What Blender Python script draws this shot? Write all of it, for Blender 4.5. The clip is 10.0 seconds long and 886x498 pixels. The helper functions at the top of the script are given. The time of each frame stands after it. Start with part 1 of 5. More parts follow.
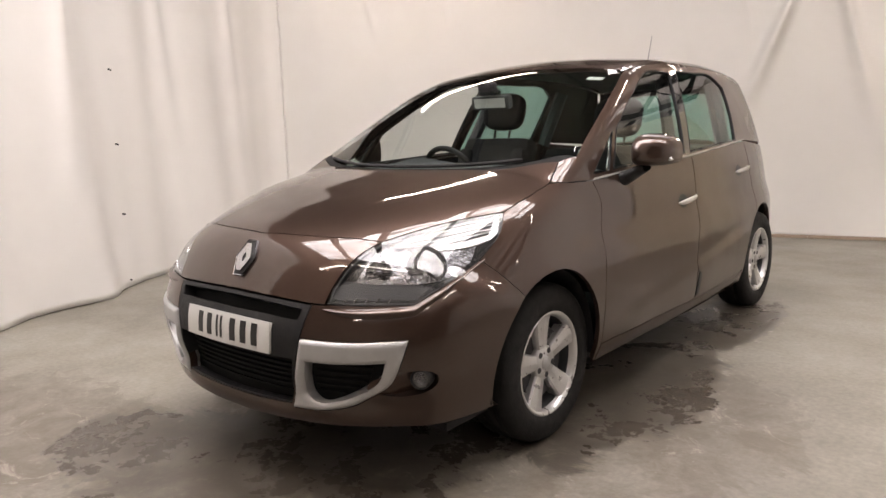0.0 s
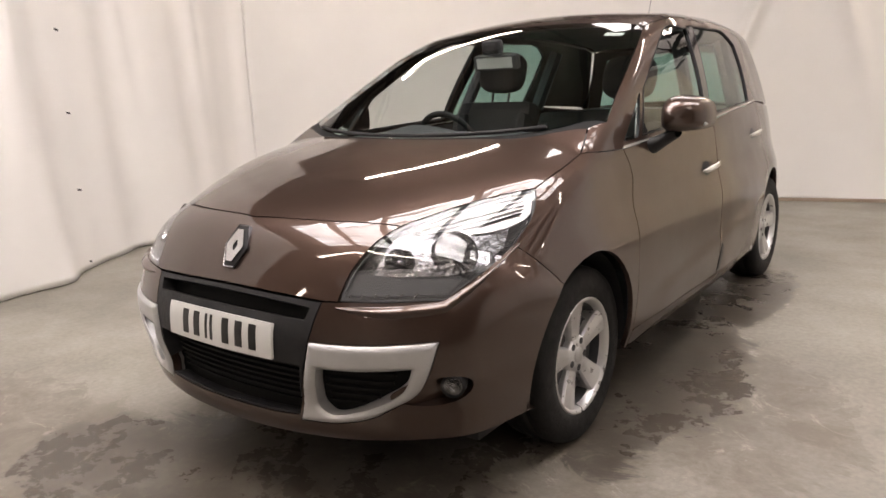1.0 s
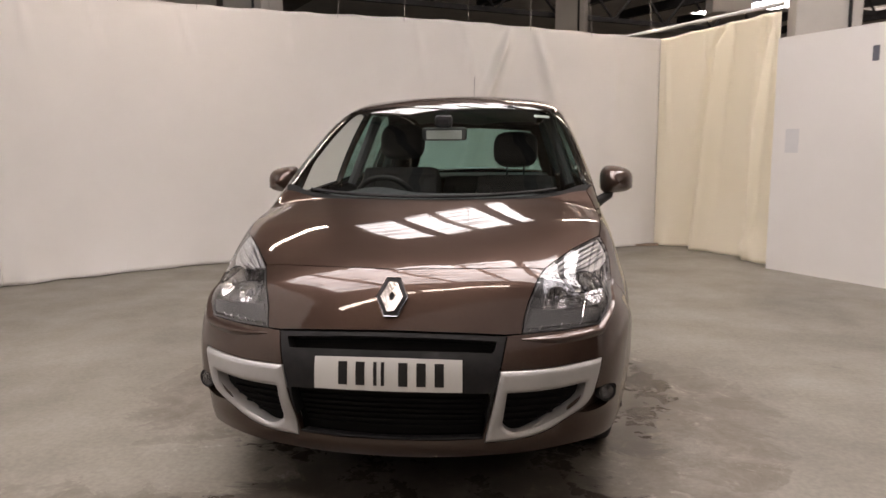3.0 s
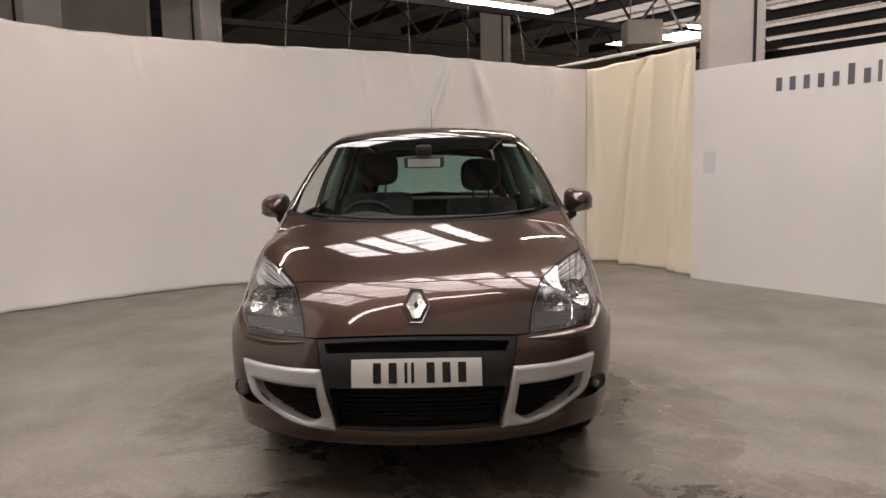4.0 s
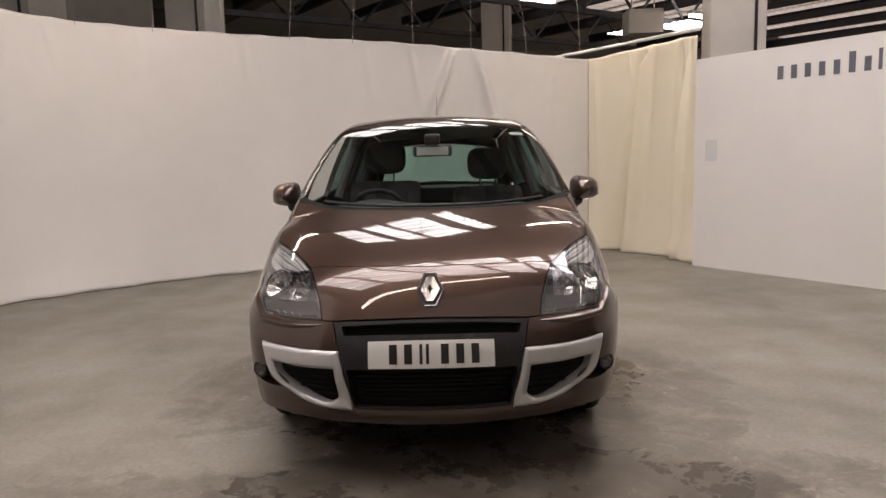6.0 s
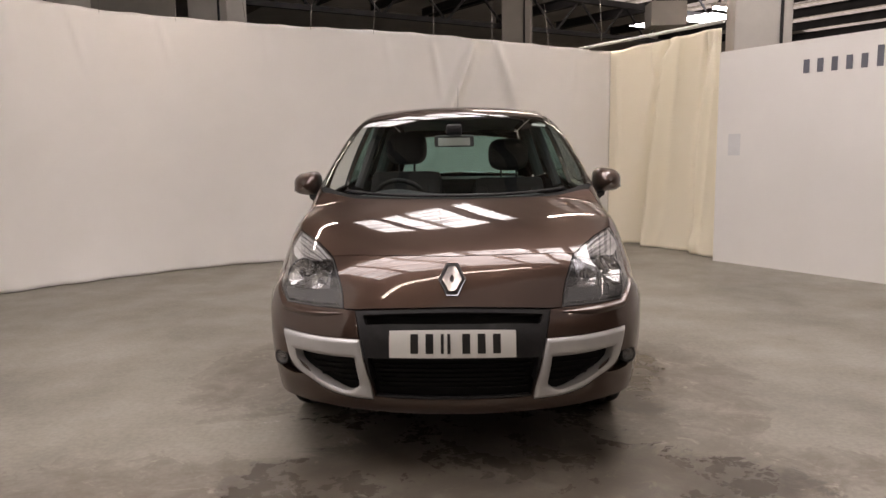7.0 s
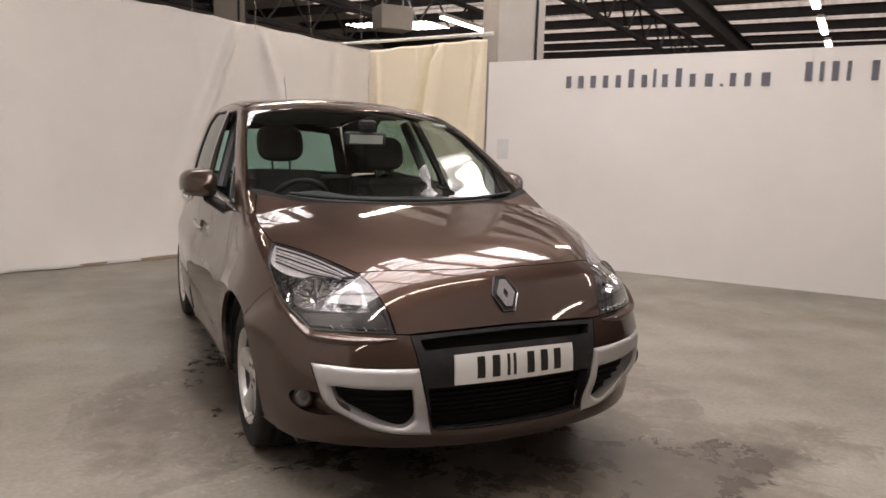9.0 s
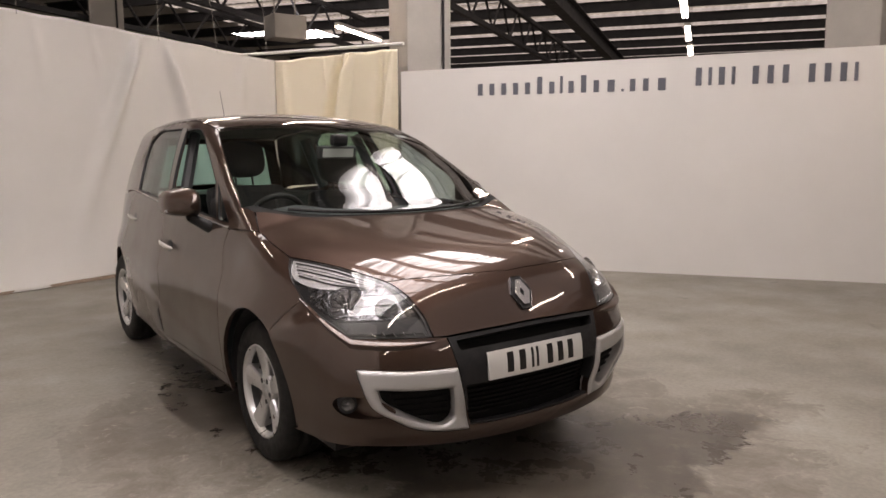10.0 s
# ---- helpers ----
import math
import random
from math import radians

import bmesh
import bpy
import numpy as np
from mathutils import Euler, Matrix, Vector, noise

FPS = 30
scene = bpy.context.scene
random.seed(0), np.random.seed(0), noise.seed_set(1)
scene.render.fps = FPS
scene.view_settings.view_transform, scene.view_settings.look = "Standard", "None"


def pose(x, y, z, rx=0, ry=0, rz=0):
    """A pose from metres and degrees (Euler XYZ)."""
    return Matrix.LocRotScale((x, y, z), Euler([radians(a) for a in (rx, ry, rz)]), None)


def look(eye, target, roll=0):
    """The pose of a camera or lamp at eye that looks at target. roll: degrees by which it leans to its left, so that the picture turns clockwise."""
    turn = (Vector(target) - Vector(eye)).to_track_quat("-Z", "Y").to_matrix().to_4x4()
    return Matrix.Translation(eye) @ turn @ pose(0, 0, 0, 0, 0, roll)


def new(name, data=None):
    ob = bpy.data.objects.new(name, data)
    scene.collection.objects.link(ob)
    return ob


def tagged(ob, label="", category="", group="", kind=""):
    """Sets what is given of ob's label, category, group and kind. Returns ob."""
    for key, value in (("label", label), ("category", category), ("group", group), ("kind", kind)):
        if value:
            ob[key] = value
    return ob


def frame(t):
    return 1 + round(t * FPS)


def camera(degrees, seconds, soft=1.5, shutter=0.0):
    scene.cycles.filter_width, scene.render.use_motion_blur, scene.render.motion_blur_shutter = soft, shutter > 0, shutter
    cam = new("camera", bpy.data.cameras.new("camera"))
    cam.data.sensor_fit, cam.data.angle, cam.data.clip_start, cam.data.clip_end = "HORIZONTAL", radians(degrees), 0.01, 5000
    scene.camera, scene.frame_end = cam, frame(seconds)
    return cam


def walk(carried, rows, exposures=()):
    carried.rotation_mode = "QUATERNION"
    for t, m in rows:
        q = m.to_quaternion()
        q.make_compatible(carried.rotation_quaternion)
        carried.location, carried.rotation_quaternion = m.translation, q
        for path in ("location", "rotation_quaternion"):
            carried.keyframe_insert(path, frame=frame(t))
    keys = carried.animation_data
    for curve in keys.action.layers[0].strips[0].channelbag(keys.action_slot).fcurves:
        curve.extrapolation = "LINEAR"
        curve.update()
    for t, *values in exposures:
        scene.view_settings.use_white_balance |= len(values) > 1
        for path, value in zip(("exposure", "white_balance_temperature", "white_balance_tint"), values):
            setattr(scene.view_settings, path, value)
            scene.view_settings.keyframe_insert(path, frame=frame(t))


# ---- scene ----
cam = camera(62.5, 10.0, shutter=0.35)
PATH = [
    (0, (2.355, -1.49, 1.288), (1.082, 0.015, 0.956), -1.7),
    (0.5, (2.274, -1.441, 1.288), (0.989, 0.052, 0.941), -1.6),
    (1, (1.956, -1.341, 1.296), (0.778, 0.216, 0.864), -2.3),
    (1.5, (1.535, -1.444, 1.305), (0.526, 0.225, 0.86), -0.1),
    (2, (1.174, -1.781, 1.385), (0.436, 0.031, 0.968), -2.4),
    (2.5, (0.812, -2.089, 1.351), (0.345, -0.176, 1.0), -1.4),
    (4, (0.149, -2.825, 1.392), (0.126, -0.839, 1.16), -1.2),
    (4.5, (0.103, -2.88, 1.383), (0.098, -0.894, 1.154), -1.6),
    (5, (0.091, -2.896, 1.381), (0.073, -0.912, 1.136), -1.7),
    (6.5, (0.092, -2.914, 1.375), (0.06, -0.931, 1.111), -1.1),
    (7, (0.066, -2.908, 1.367), (-0.001, -0.929, 1.091), -0.9),
    (7.5, (-0.227, -2.88, 1.356), (-0.134, -0.901, 1.086), -0.7),
    (8, (-0.6, -2.639, 1.36), (-0.184, -0.71, 1.033), 1.0),
    (8.5, (-0.971, -2.407, 1.383), (-0.345, -0.536, 1.054), 0.8),
    (9, (-1.439, -2.295, 1.387), (-0.58, -0.512, 1.102), 1.6),
    (9.5, (-1.78, -2.231, 1.397), (-0.76, -0.532, 1.126), -0.8),
    (10, (-2.04, -2.152, 1.412), (-0.884, -0.542, 1.144), -0.3),
]
walk(cam, [(t, look(eye, target, roll)) for t, eye, target, roll in PATH],
     exposures=[(0, .35, 7340, 23), (1, .42, 7360, 23), (2.5, .13, 7380, 25), (4, -.19, 7430, 25), (7, -.13, 7430, 25), (8.5, -.02, 7420, 24), (10, -.13, 7460, 25)])

# ---------------------------------------------------------------- light
world = bpy.data.worlds.new("world")
scene.world = world
world.use_nodes = True
wbg = world.node_tree.nodes["Background"]
wbg.inputs[0].default_value = (0.62, 0.72, 0.85, 1)
wbg.inputs[1].default_value = 0.15


# ---------------------------------------------------------------- materials
def mat(name, color=(0.5, 0.5, 0.5), rough=0.5, metal=0.0, **kw):
    m = bpy.data.materials.new(name)
    m.use_nodes = True
    b = m.node_tree.nodes["Principled BSDF"]
    b.inputs["Base Color"].default_value = (*color[:3], 1)
    b.inputs["Roughness"].default_value = rough
    b.inputs["Metallic"].default_value = metal
    for k, v in kw.items():
        b.inputs[k.replace("_", " ")].default_value = v
    return m


def nd(m, kind, **kw):
    n = m.node_tree.nodes.new(kind)
    for k, v in kw.items():
        if k in n.inputs:
            n.inputs[k].default_value = v
        elif k == "operation":
            n.operation = v
        elif k == "data_type":
            n.data_type = v
        elif k == "blend_type":
            n.blend_type = v
    return n


def wire(m, a, ao, b, bi):
    m.node_tree.links.new(a.outputs[ao], b.inputs[bi])


def bsdf(m):
    return m.node_tree.nodes["Principled BSDF"]


def ramp(m, stops):
    n = m.node_tree.nodes.new("ShaderNodeValToRGB")
    els = n.color_ramp.elements
    while len(els) < len(stops):
        els.new(0.5)
    for e, (p, c) in zip(els, stops):
        e.position = p
        e.color = (*c[:3], 1) if hasattr(c, "__len__") else (c, c, c, 1)
    return n


def noisy(name, c1, c2, scale, rough=(0.4, 0.6), metal=0.0, bump=0.0, bscale=None, detail=4.0, **kw):
    """A surface whose colour wanders between two tones, with fine relief."""
    m = mat(name, c1, rough[0], metal, **kw)
    b = bsdf(m)
    tc = nd(m, "ShaderNodeTexCoord")
    n1 = nd(m, "ShaderNodeTexNoise", Scale=scale, Detail=detail, Roughness=0.6)
    wire(m, tc, "Object", n1, "Vector")
    r = ramp(m, [(0.3, c1), (0.7, c2)])
    wire(m, n1, "Fac", r, "Fac")
    wire(m, r, "Color", b, "Base Color")
    rr = ramp(m, [(0.25, rough[0]), (0.75, rough[1])])
    n2 = nd(m, "ShaderNodeTexNoise", Scale=scale * 2.7, Detail=3.0)
    wire(m, tc, "Object", n2, "Vector")
    wire(m, n2, "Fac", rr, "Fac")
    wire(m, rr, "Color", b, "Roughness")
    if bump:
        n3 = nd(m, "ShaderNodeTexNoise", Scale=bscale or scale * 6, Detail=5.0)
        wire(m, tc, "Object", n3, "Vector")
        bp = nd(m, "ShaderNodeBump", Strength=bump, Distance=0.01)
        wire(m, n3, "Fac", bp, "Height")
        wire(m, bp, "Normal", b, "Normal")
    return m


def glowing(name, color, strength):
    m = mat(name, color, 0.5)
    b = bsdf(m)
    b.inputs["Emission Color"].default_value = (*color[:3], 1)
    b.inputs["Emission Strength"].default_value = strength
    return m


def paint_material():
    m = mat("brown_metallic_paint", (0.07, 0.05, 0.043), 0.38, 0.7, Coat_Weight=1.0, Coat_Roughness=0.02, Coat_IOR=1.52, Specular_Tint=(0.55, 0.48, 0.44, 1), Specular_IOR_Level=0.25)
    b = bsdf(m)
    tc = nd(m, "ShaderNodeTexCoord")
    fl = nd(m, "ShaderNodeTexNoise", Scale=900.0, Detail=1.0)
    wire(m, tc, "Object", fl, "Vector")
    r = ramp(m, [(0.35, (0.043, 0.0265, 0.0202)), (0.7, (0.079, 0.049, 0.0385))])
    wire(m, fl, "Fac", r, "Fac")
    wire(m, r, "Color", b, "Base Color")
    big = nd(m, "ShaderNodeTexNoise", Scale=3.0, Detail=3.0)
    wire(m, tc, "Object", big, "Vector")
    rr = ramp(m, [(0.35, 0.33), (0.7, 0.41)])
    wire(m, big, "Fac", rr, "Fac")
    wire(m, rr, "Color", b, "Roughness")
    return m


def glass(name, tint, rough=0.0, least=0.045):
    """Thin tinted glass: it lets most light pass and mirrors more of it the flatter one looks."""
    m = bpy.data.materials.new(name)
    m.use_nodes = True
    nt = m.node_tree
    for n in list(nt.nodes):
        nt.nodes.remove(n)
    out = nt.nodes.new("ShaderNodeOutputMaterial")
    mix = nt.nodes.new("ShaderNodeMixShader")
    tr = nt.nodes.new("ShaderNodeBsdfTransparent")
    gl = nt.nodes.new("ShaderNodeBsdfGlossy")
    lw = nt.nodes.new("ShaderNodeLayerWeight")
    lw.inputs["Blend"].default_value = 0.5
    pw = nt.nodes.new("ShaderNodeMath")
    pw.operation = "POWER"
    pw.inputs[1].default_value = 4.0
    sc = nt.nodes.new("ShaderNodeMath")
    sc.operation = "MULTIPLY_ADD"
    sc.inputs[1].default_value = 0.9
    sc.inputs[2].default_value = least
    tr.inputs["Color"].default_value = (*tint, 1)
    gl.inputs["Roughness"].default_value = rough
    nt.links.new(lw.outputs["Facing"], pw.inputs[0])
    nt.links.new(pw.outputs[0], sc.inputs[0])
    nt.links.new(sc.outputs[0], mix.inputs[0])
    nt.links.new(tr.outputs[0], mix.inputs[1])
    nt.links.new(gl.outputs[0], mix.inputs[2])
    nt.links.new(mix.outputs[0], out.inputs[0])
    return m


PAINT = paint_material()
BLACK = noisy("black_plastic", (0.010, 0.010, 0.011), (0.017, 0.017, 0.018), 14, (0.5, 0.62), bump=0.15, bscale=400, Specular_IOR_Level=0.28)
MESHBLACK = mat("intake_black", (0.006, 0.006, 0.006), 0.75, Specular_IOR_Level=0.2)
GLOSSBLACK = mat("gloss_black", (0.008, 0.008, 0.009), 0.08, Coat_Weight=0.5)
SILVER = noisy("satin_silver_plastic", (0.40, 0.40, 0.40), (0.46, 0.46, 0.46), 9, (0.34, 0.42), metal=0.35)
CHROME = mat("chrome", (0.72, 0.72, 0.73), 0.16, 1.0)
ALLOY = noisy("alloy_silver", (0.55, 0.55, 0.55), (0.62, 0.62, 0.62), 12, (0.25, 0.38), metal=0.7)
RUBBER = noisy("tyre_rubber", (0.007, 0.007, 0.007), (0.013, 0.0125, 0.012), 10, (0.6, 0.8), bump=0.2, bscale=120, Specular_IOR_Level=0.25)
WHITEPLATE = mat("plate_white", (0.60, 0.60, 0.58), 0.3)
PLATEBLACK = mat("plate_black", (0.01, 0.01, 0.01), 0.4)
WSGLASS = glass("windscreen_glass", (0.74, 0.80, 0.78))
SIDEGLASS = glass("side_glass", (0.62, 0.72, 0.70))
REARGLASS = glass("rear_glass", (0.34, 0.58, 0.53))
LENS = glass("lamp_lens", (0.95, 0.95, 0.95), 0.0, 0.085)
FABRIC = noisy("dark_seat_fabric", (0.012, 0.012, 0.014), (0.026, 0.026, 0.028), 30, (0.8, 0.95), bump=0.3, bscale=300)
DASH = noisy("dash_plastic", (0.040, 0.042, 0.045), (0.055, 0.057, 0.060), 12, (0.5, 0.6), bump=0.3, bscale=350)
TRIMGREY = noisy("cabin_grey_trim", (0.16, 0.155, 0.15), (0.2, 0.195, 0.19), 8, (0.7, 0.8))
STEEL = noisy("dark_roof_steel", (0.016, 0.017, 0.02), (0.035, 0.035, 0.038), 3, (0.5, 0.7))
LIGHTSHEET = noisy("pale_roof_sheet", (0.62, 0.61, 0.58), (0.72, 0.71, 0.68), 0.7, (0.5, 0.7))
TIMBER = noisy("batten_timber", (0.26, 0.19, 0.14), (0.34, 0.26, 0.20), 5, (0.6, 0.75), bump=0.2, bscale=40)
SHEET = noisy("roof_sheet", (0.20, 0.18, 0.155), (0.28, 0.255, 0.225), 0.7, (0.5, 0.7), metal=0.1)
CONCOL = noisy("column_paint", (0.38, 0.36, 0.33), (0.46, 0.44, 0.40), 1.6, (0.6, 0.75), bump=0.15, bscale=30)
WALLWHITE = noisy("white_wall_paint", (0.72, 0.70, 0.67), (0.77, 0.75, 0.72), 0.9, (0.5, 0.65), bump=0.06, bscale=25)
VINYL = noisy("white_vinyl_sheet", (0.66, 0.64, 0.61), (0.73, 0.71, 0.68), 0.8, (0.32, 0.45), bump=0.1, bscale=6)
CREAM = noisy("cream_vinyl_sheet", (0.94, 0.865, 0.69), (0.96, 0.89, 0.73), 0.9, (0.3, 0.42), bump=0.1, bscale=6)
PAPER = noisy("notice_paper", (0.60, 0.60, 0.60), (0.66, 0.66, 0.655), 9, (0.6, 0.7))


def let_through(m, share, tint):
    """Thin sheet: a share of the light that falls on its far side comes through."""
    mx, tl = nd(m, "ShaderNodeMixShader"), nd(m, "ShaderNodeBsdfTranslucent")
    tl.inputs["Color"].default_value = (*tint, 1)
    mx.inputs[0].default_value = share
    end = [n for n in m.node_tree.nodes if n.type == "OUTPUT_MATERIAL"][0]
    m.node_tree.links.new(bsdf(m).outputs[0], mx.inputs[1])
    m.node_tree.links.new(tl.outputs[0], mx.inputs[2])
    m.node_tree.links.new(mx.outputs[0], end.inputs[0])


let_through(CREAM, 0.12, (0.88, 0.82, 0.62))
THINVINYL = noisy("thin_white_vinyl_sheet", (0.66, 0.64, 0.61), (0.73, 0.71, 0.68), 0.8, (0.32, 0.45), bump=0.1, bscale=6)
let_through(THINVINYL, 0.11, (0.92, 0.85, 0.66))
GREYLETTER = mat("grey_letter_vinyl", (0.12, 0.125, 0.15), 0.5)


def rooflight_material(name, color, strength, lo=0.10):
    """Ribbed translucent sheet lit by the sky, streaked with dirt along its ribs."""
    m = mat(name, (0.7, 0.7, 0.68), 0.5)
    b = bsdf(m)
    tc = nd(m, "ShaderNodeTexCoord")
    mp = nd(m, "ShaderNodeMapping")
    mp.inputs["Scale"].default_value = (0.35, 7.0, 1.0)
    wire(m, tc, "Object", mp, "Vector")
    n = nd(m, "ShaderNodeTexNoise", Scale=1.0, Detail=5.0, Roughness=0.65)
    wire(m, mp, "Vector", n, "Vector")
    r = ramp(m, [(0.40, lo), (0.48, lo + (1 - lo) * .34), (0.55, lo + (1 - lo) * .70), (0.64, 1.0)])
    wire(m, n, "Fac", r, "Fac")
    ml = nd(m, "ShaderNodeMath", operation="MULTIPLY")
    ml.inputs[1].default_value = strength
    wire(m, r, "Color", ml, 0)
    b.inputs["Emission Color"].default_value = (*color, 1)
    wire(m, ml, 0, b, "Emission Strength")
    return m


SKYLIGHT = rooflight_material("daylit_rooflight", (0.90, 0.96, 1.0), 18.0)
DULLSKY = rooflight_material("dull_rooflight", (0.90, 0.96, 1.0), 10.0, 0.2)
# weak glow for the fill sheets added behind the camera
FILLSHEET = rooflight_material("unseen_fill_sheet", (0.95, 0.97, 1.0), 0.4, 0.6)
# low emission that makes the east roof sheets read pale grey
GLOWSHEET = rooflight_material("dim_glow_sheet", (1.0, 0.95, 0.9), 0.6, 0.55)
LAMPCHROME = noisy("lamp_reflector", (0.62, 0.62, 0.63), (0.74, 0.74, 0.75), 60, (0.08, 0.18), metal=1.0, bump=0.5, bscale=42)
TUBE = glowing("fluorescent_tube", (1.0, 0.95, 0.86), 25.0)
LAMPWHITE = mat("lamp_white_enamel", (0.7, 0.7, 0.68), 0.4)
LAMPPLATE = noisy("lamp_reflector_plate", (0.10, 0.10, 0.105), (0.26, 0.26, 0.27), 30, (0.14, 0.34), metal=1.0, bump=0.9, bscale=26)
LAMPDARK = noisy("lamp_inner_dark", (0.016, 0.016, 0.017), (0.03, 0.03, 0.031), 20, (0.15, 0.3))
BEZEL = noisy("lamp_bezel_grey", (0.04, 0.042, 0.044), (0.055, 0.057, 0.06), 20, (0.3, 0.4), metal=0.2)
LAMPSILVER = noisy("lamp_silver_lining", (0.66, 0.66, 0.67), (0.78, 0.78, 0.79), 60, (0.18, 0.3), metal=0.45, bump=0.4, bscale=42)
BULB = mat("clear_lamp_glass", (0.55, 0.55, 0.56), 0.12, 0.4)
FOGDARK = mat("fog_reflector", (0.16, 0.16, 0.17), 0.2, 0.9)
BADGESILVER = mat("badge_silver", (0.46, 0.46, 0.47), 0.24, 1.0)
HANDLE = mat("pale_metal_trim", (0.62, 0.60, 0.57), 0.25, 0.6)
TIE = mat("white_cord", (0.34, 0.32, 0.29), 0.7)


def floor_material():
    m = mat("worn_damp_shaded_concrete", (0.2, 0.19, 0.17), 0.55)
    b = bsdf(m)
    tc = nd(m, "ShaderNodeTexCoord")

    def tex(scale, detail=6.0, rough=0.6, dist=0.0):
        n = nd(m, "ShaderNodeTexNoise", Scale=scale, Detail=detail, Roughness=rough, Distortion=dist)
        wire(m, tc, "Object", n, "Vector")
        return n

    def math_(op, a, b_=None, c=None):
        n = nd(m, "ShaderNodeMath", operation=op)
        for i, v in enumerate((a, b_, c)):
            if v is None:
                continue
            if isinstance(v, (int, float)):
                n.inputs[i].default_value = v
            else:
                m.node_tree.links.new(v, n.inputs[i])
        return n.outputs[0]

    def mixed(fac, c1, c2):
        n = nd(m, "ShaderNodeMix", data_type="RGBA")
        m.node_tree.links.new(fac, n.inputs["Factor"])
        for key, c in ((6, c1), (7, c2)):
            if isinstance(c, tuple):
                n.inputs[key].default_value = (*c, 1)
            else:
                m.node_tree.links.new(c, n.inputs[key])
        return n.outputs[2]

    # ragged blots: water run off the car, plus painted shade beneath it
    blots = []
    for cx, cy, rx, ry in ((0, 1.9, .92, 2.1), (.86, 1.6, .36, .95), (.05, .0, .98, .48), (-.8, 1.85, .22, .6), (-.6, -.12, .42, .22), (.85, -.06, .68, .27), (.9, 3.1, .2, .7), (1.1, 1.25, .6, .95), (1.2, .02, .85, .36), (-1.05, -.3, 1.05, .55), (-1.1, 1.45, .5, .85), (.3, -.45, 1.2, .36)):
        mp = nd(m, "ShaderNodeMapping")
        mp.vector_type = "POINT"
        mp.inputs["Location"].default_value = (-cx / rx, -cy / ry, 0)
        mp.inputs["Scale"].default_value = (1 / rx, 1 / ry, 1)
        wire(m, tc, "Object", mp, "Vector")
        ln = nd(m, "ShaderNodeVectorMath", operation="LENGTH")
        wire(m, mp, "Vector", ln, 0)
        blots.append(ln.outputs["Value"])
    near = blots[0]
    for o in blots[1:7]:
        near = math_("MINIMUM", near, o)
    wide = near
    for o in blots[7:]:
        wide = math_("MINIMUM", wide, o)
    ragged = tex(2.4, 11.0, 0.71, 0.9)
    edge = math_("MULTIPLY_ADD", ragged.outputs["Fac"], 1.9, math_("SUBTRACT", near, 1.12))
    damp_shade = ramp(m, [(0.77, 1.0), (0.83, 0.0)])
    m.node_tree.links.new(edge, damp_shade.inputs[0])
    # a wider, softer dampness round them
    tint = ramp(m, [(0.70, 1.0), (1.05, 0.55), (1.50, 0.0)])
    m.node_tree.links.new(math_("MULTIPLY_ADD", tex(2.1, 10.0, 0.72, 0.9).outputs["Fac"], 1.9, math_("SUBTRACT", wide, 0.90)), tint.inputs[0])
    fringe = ramp(m, [(0.83, 0.0), (0.90, 1.0), (1.25, 0.0)])
    m.node_tree.links.new(edge, fringe.inputs[0])
    # concrete
    base = ramp(m, [(0.30, (0.136, 0.124, 0.105)), (0.5, (0.195, 0.178, 0.150)), (0.72, (0.258, 0.241, 0.209))])
    wire(m, tex(0.9, 9.0, 0.66), "Fac", base, "Fac")
    grit = ramp(m, [(0.35, 0.88), (0.65, 1.08)])
    wire(m, tex(38, 4.0), "Fac", grit, "Fac")
    mul = nd(m, "ShaderNodeMix", data_type="RGBA", blend_type="MULTIPLY")
    mul.inputs["Factor"].default_value = 1.0
    m.node_tree.links.new(base.outputs[0], mul.inputs[6])
    m.node_tree.links.new(grit.outputs[0], mul.inputs[7])
    # pale scuffs and dark specks
    scuff = ramp(m, [(0.545, 0.0), (0.64, 1.0)])
    wire(m, tex(9, 7.0, 0.75, 0.4), "Fac", scuff, "Fac")
    scuffed = math_("MULTIPLY", math_("MULTIPLY", scuff.outputs[0], fringe.outputs[0]), 0.9)
    speck = ramp(m, [(0.70, 0.0), (0.76, 1.0)])
    wire(m, tex(3.1, 5.0, 0.55, 0.3), "Fac", speck, "Fac")
    col = mixed(math_("MULTIPLY", speck.outputs[0], 0.5), mul.outputs[2], (0.07, 0.064, 0.055))
    col = mixed(scuffed, col, (0.40, 0.385, 0.345))
    wet = ramp(m, [(0.40, 0.62), (0.52, 1.0)])
    wire(m, tex(5.5, 8.0, 0.7), "Fac", wet, "Fac")
    mottle = ramp(m, [(0.40, 0.25), (0.58, 1.0)])
    wire(m, tex(4.6, 11.0, 0.74, 0.5), "Fac", mottle, "Fac")
    col = mixed(math_("MULTIPLY", math_("MULTIPLY", tint.outputs[0], mottle.outputs[0]), 0.8), col, (0.105, 0.086, 0.066))
    scrape = ramp(m, [(0.57, 0.0), (0.64, 1.0)])
    wire(m, tex(4.3, 9.0, 0.8, 1.5), "Fac", scrape, "Fac")
    col = mixed(math_("MULTIPLY", math_("MULTIPLY", scrape.outputs[0], tint.outputs[0]), 0.65), col, (0.31, 0.285, 0.245))
    wet_shade = math_("MULTIPLY", damp_shade.outputs[0], wet.outputs[0])
    fleck = ramp(m, [(0.57, 0.0), (0.63, 1.0)])
    wire(m, tex(8.0, 10.0, 0.8, 1.2), "Fac", fleck, "Fac")
    wet_shade = math_("MULTIPLY", wet_shade, math_("SUBTRACT", 1.0, math_("MULTIPLY", fleck.outputs[0], 0.8)))
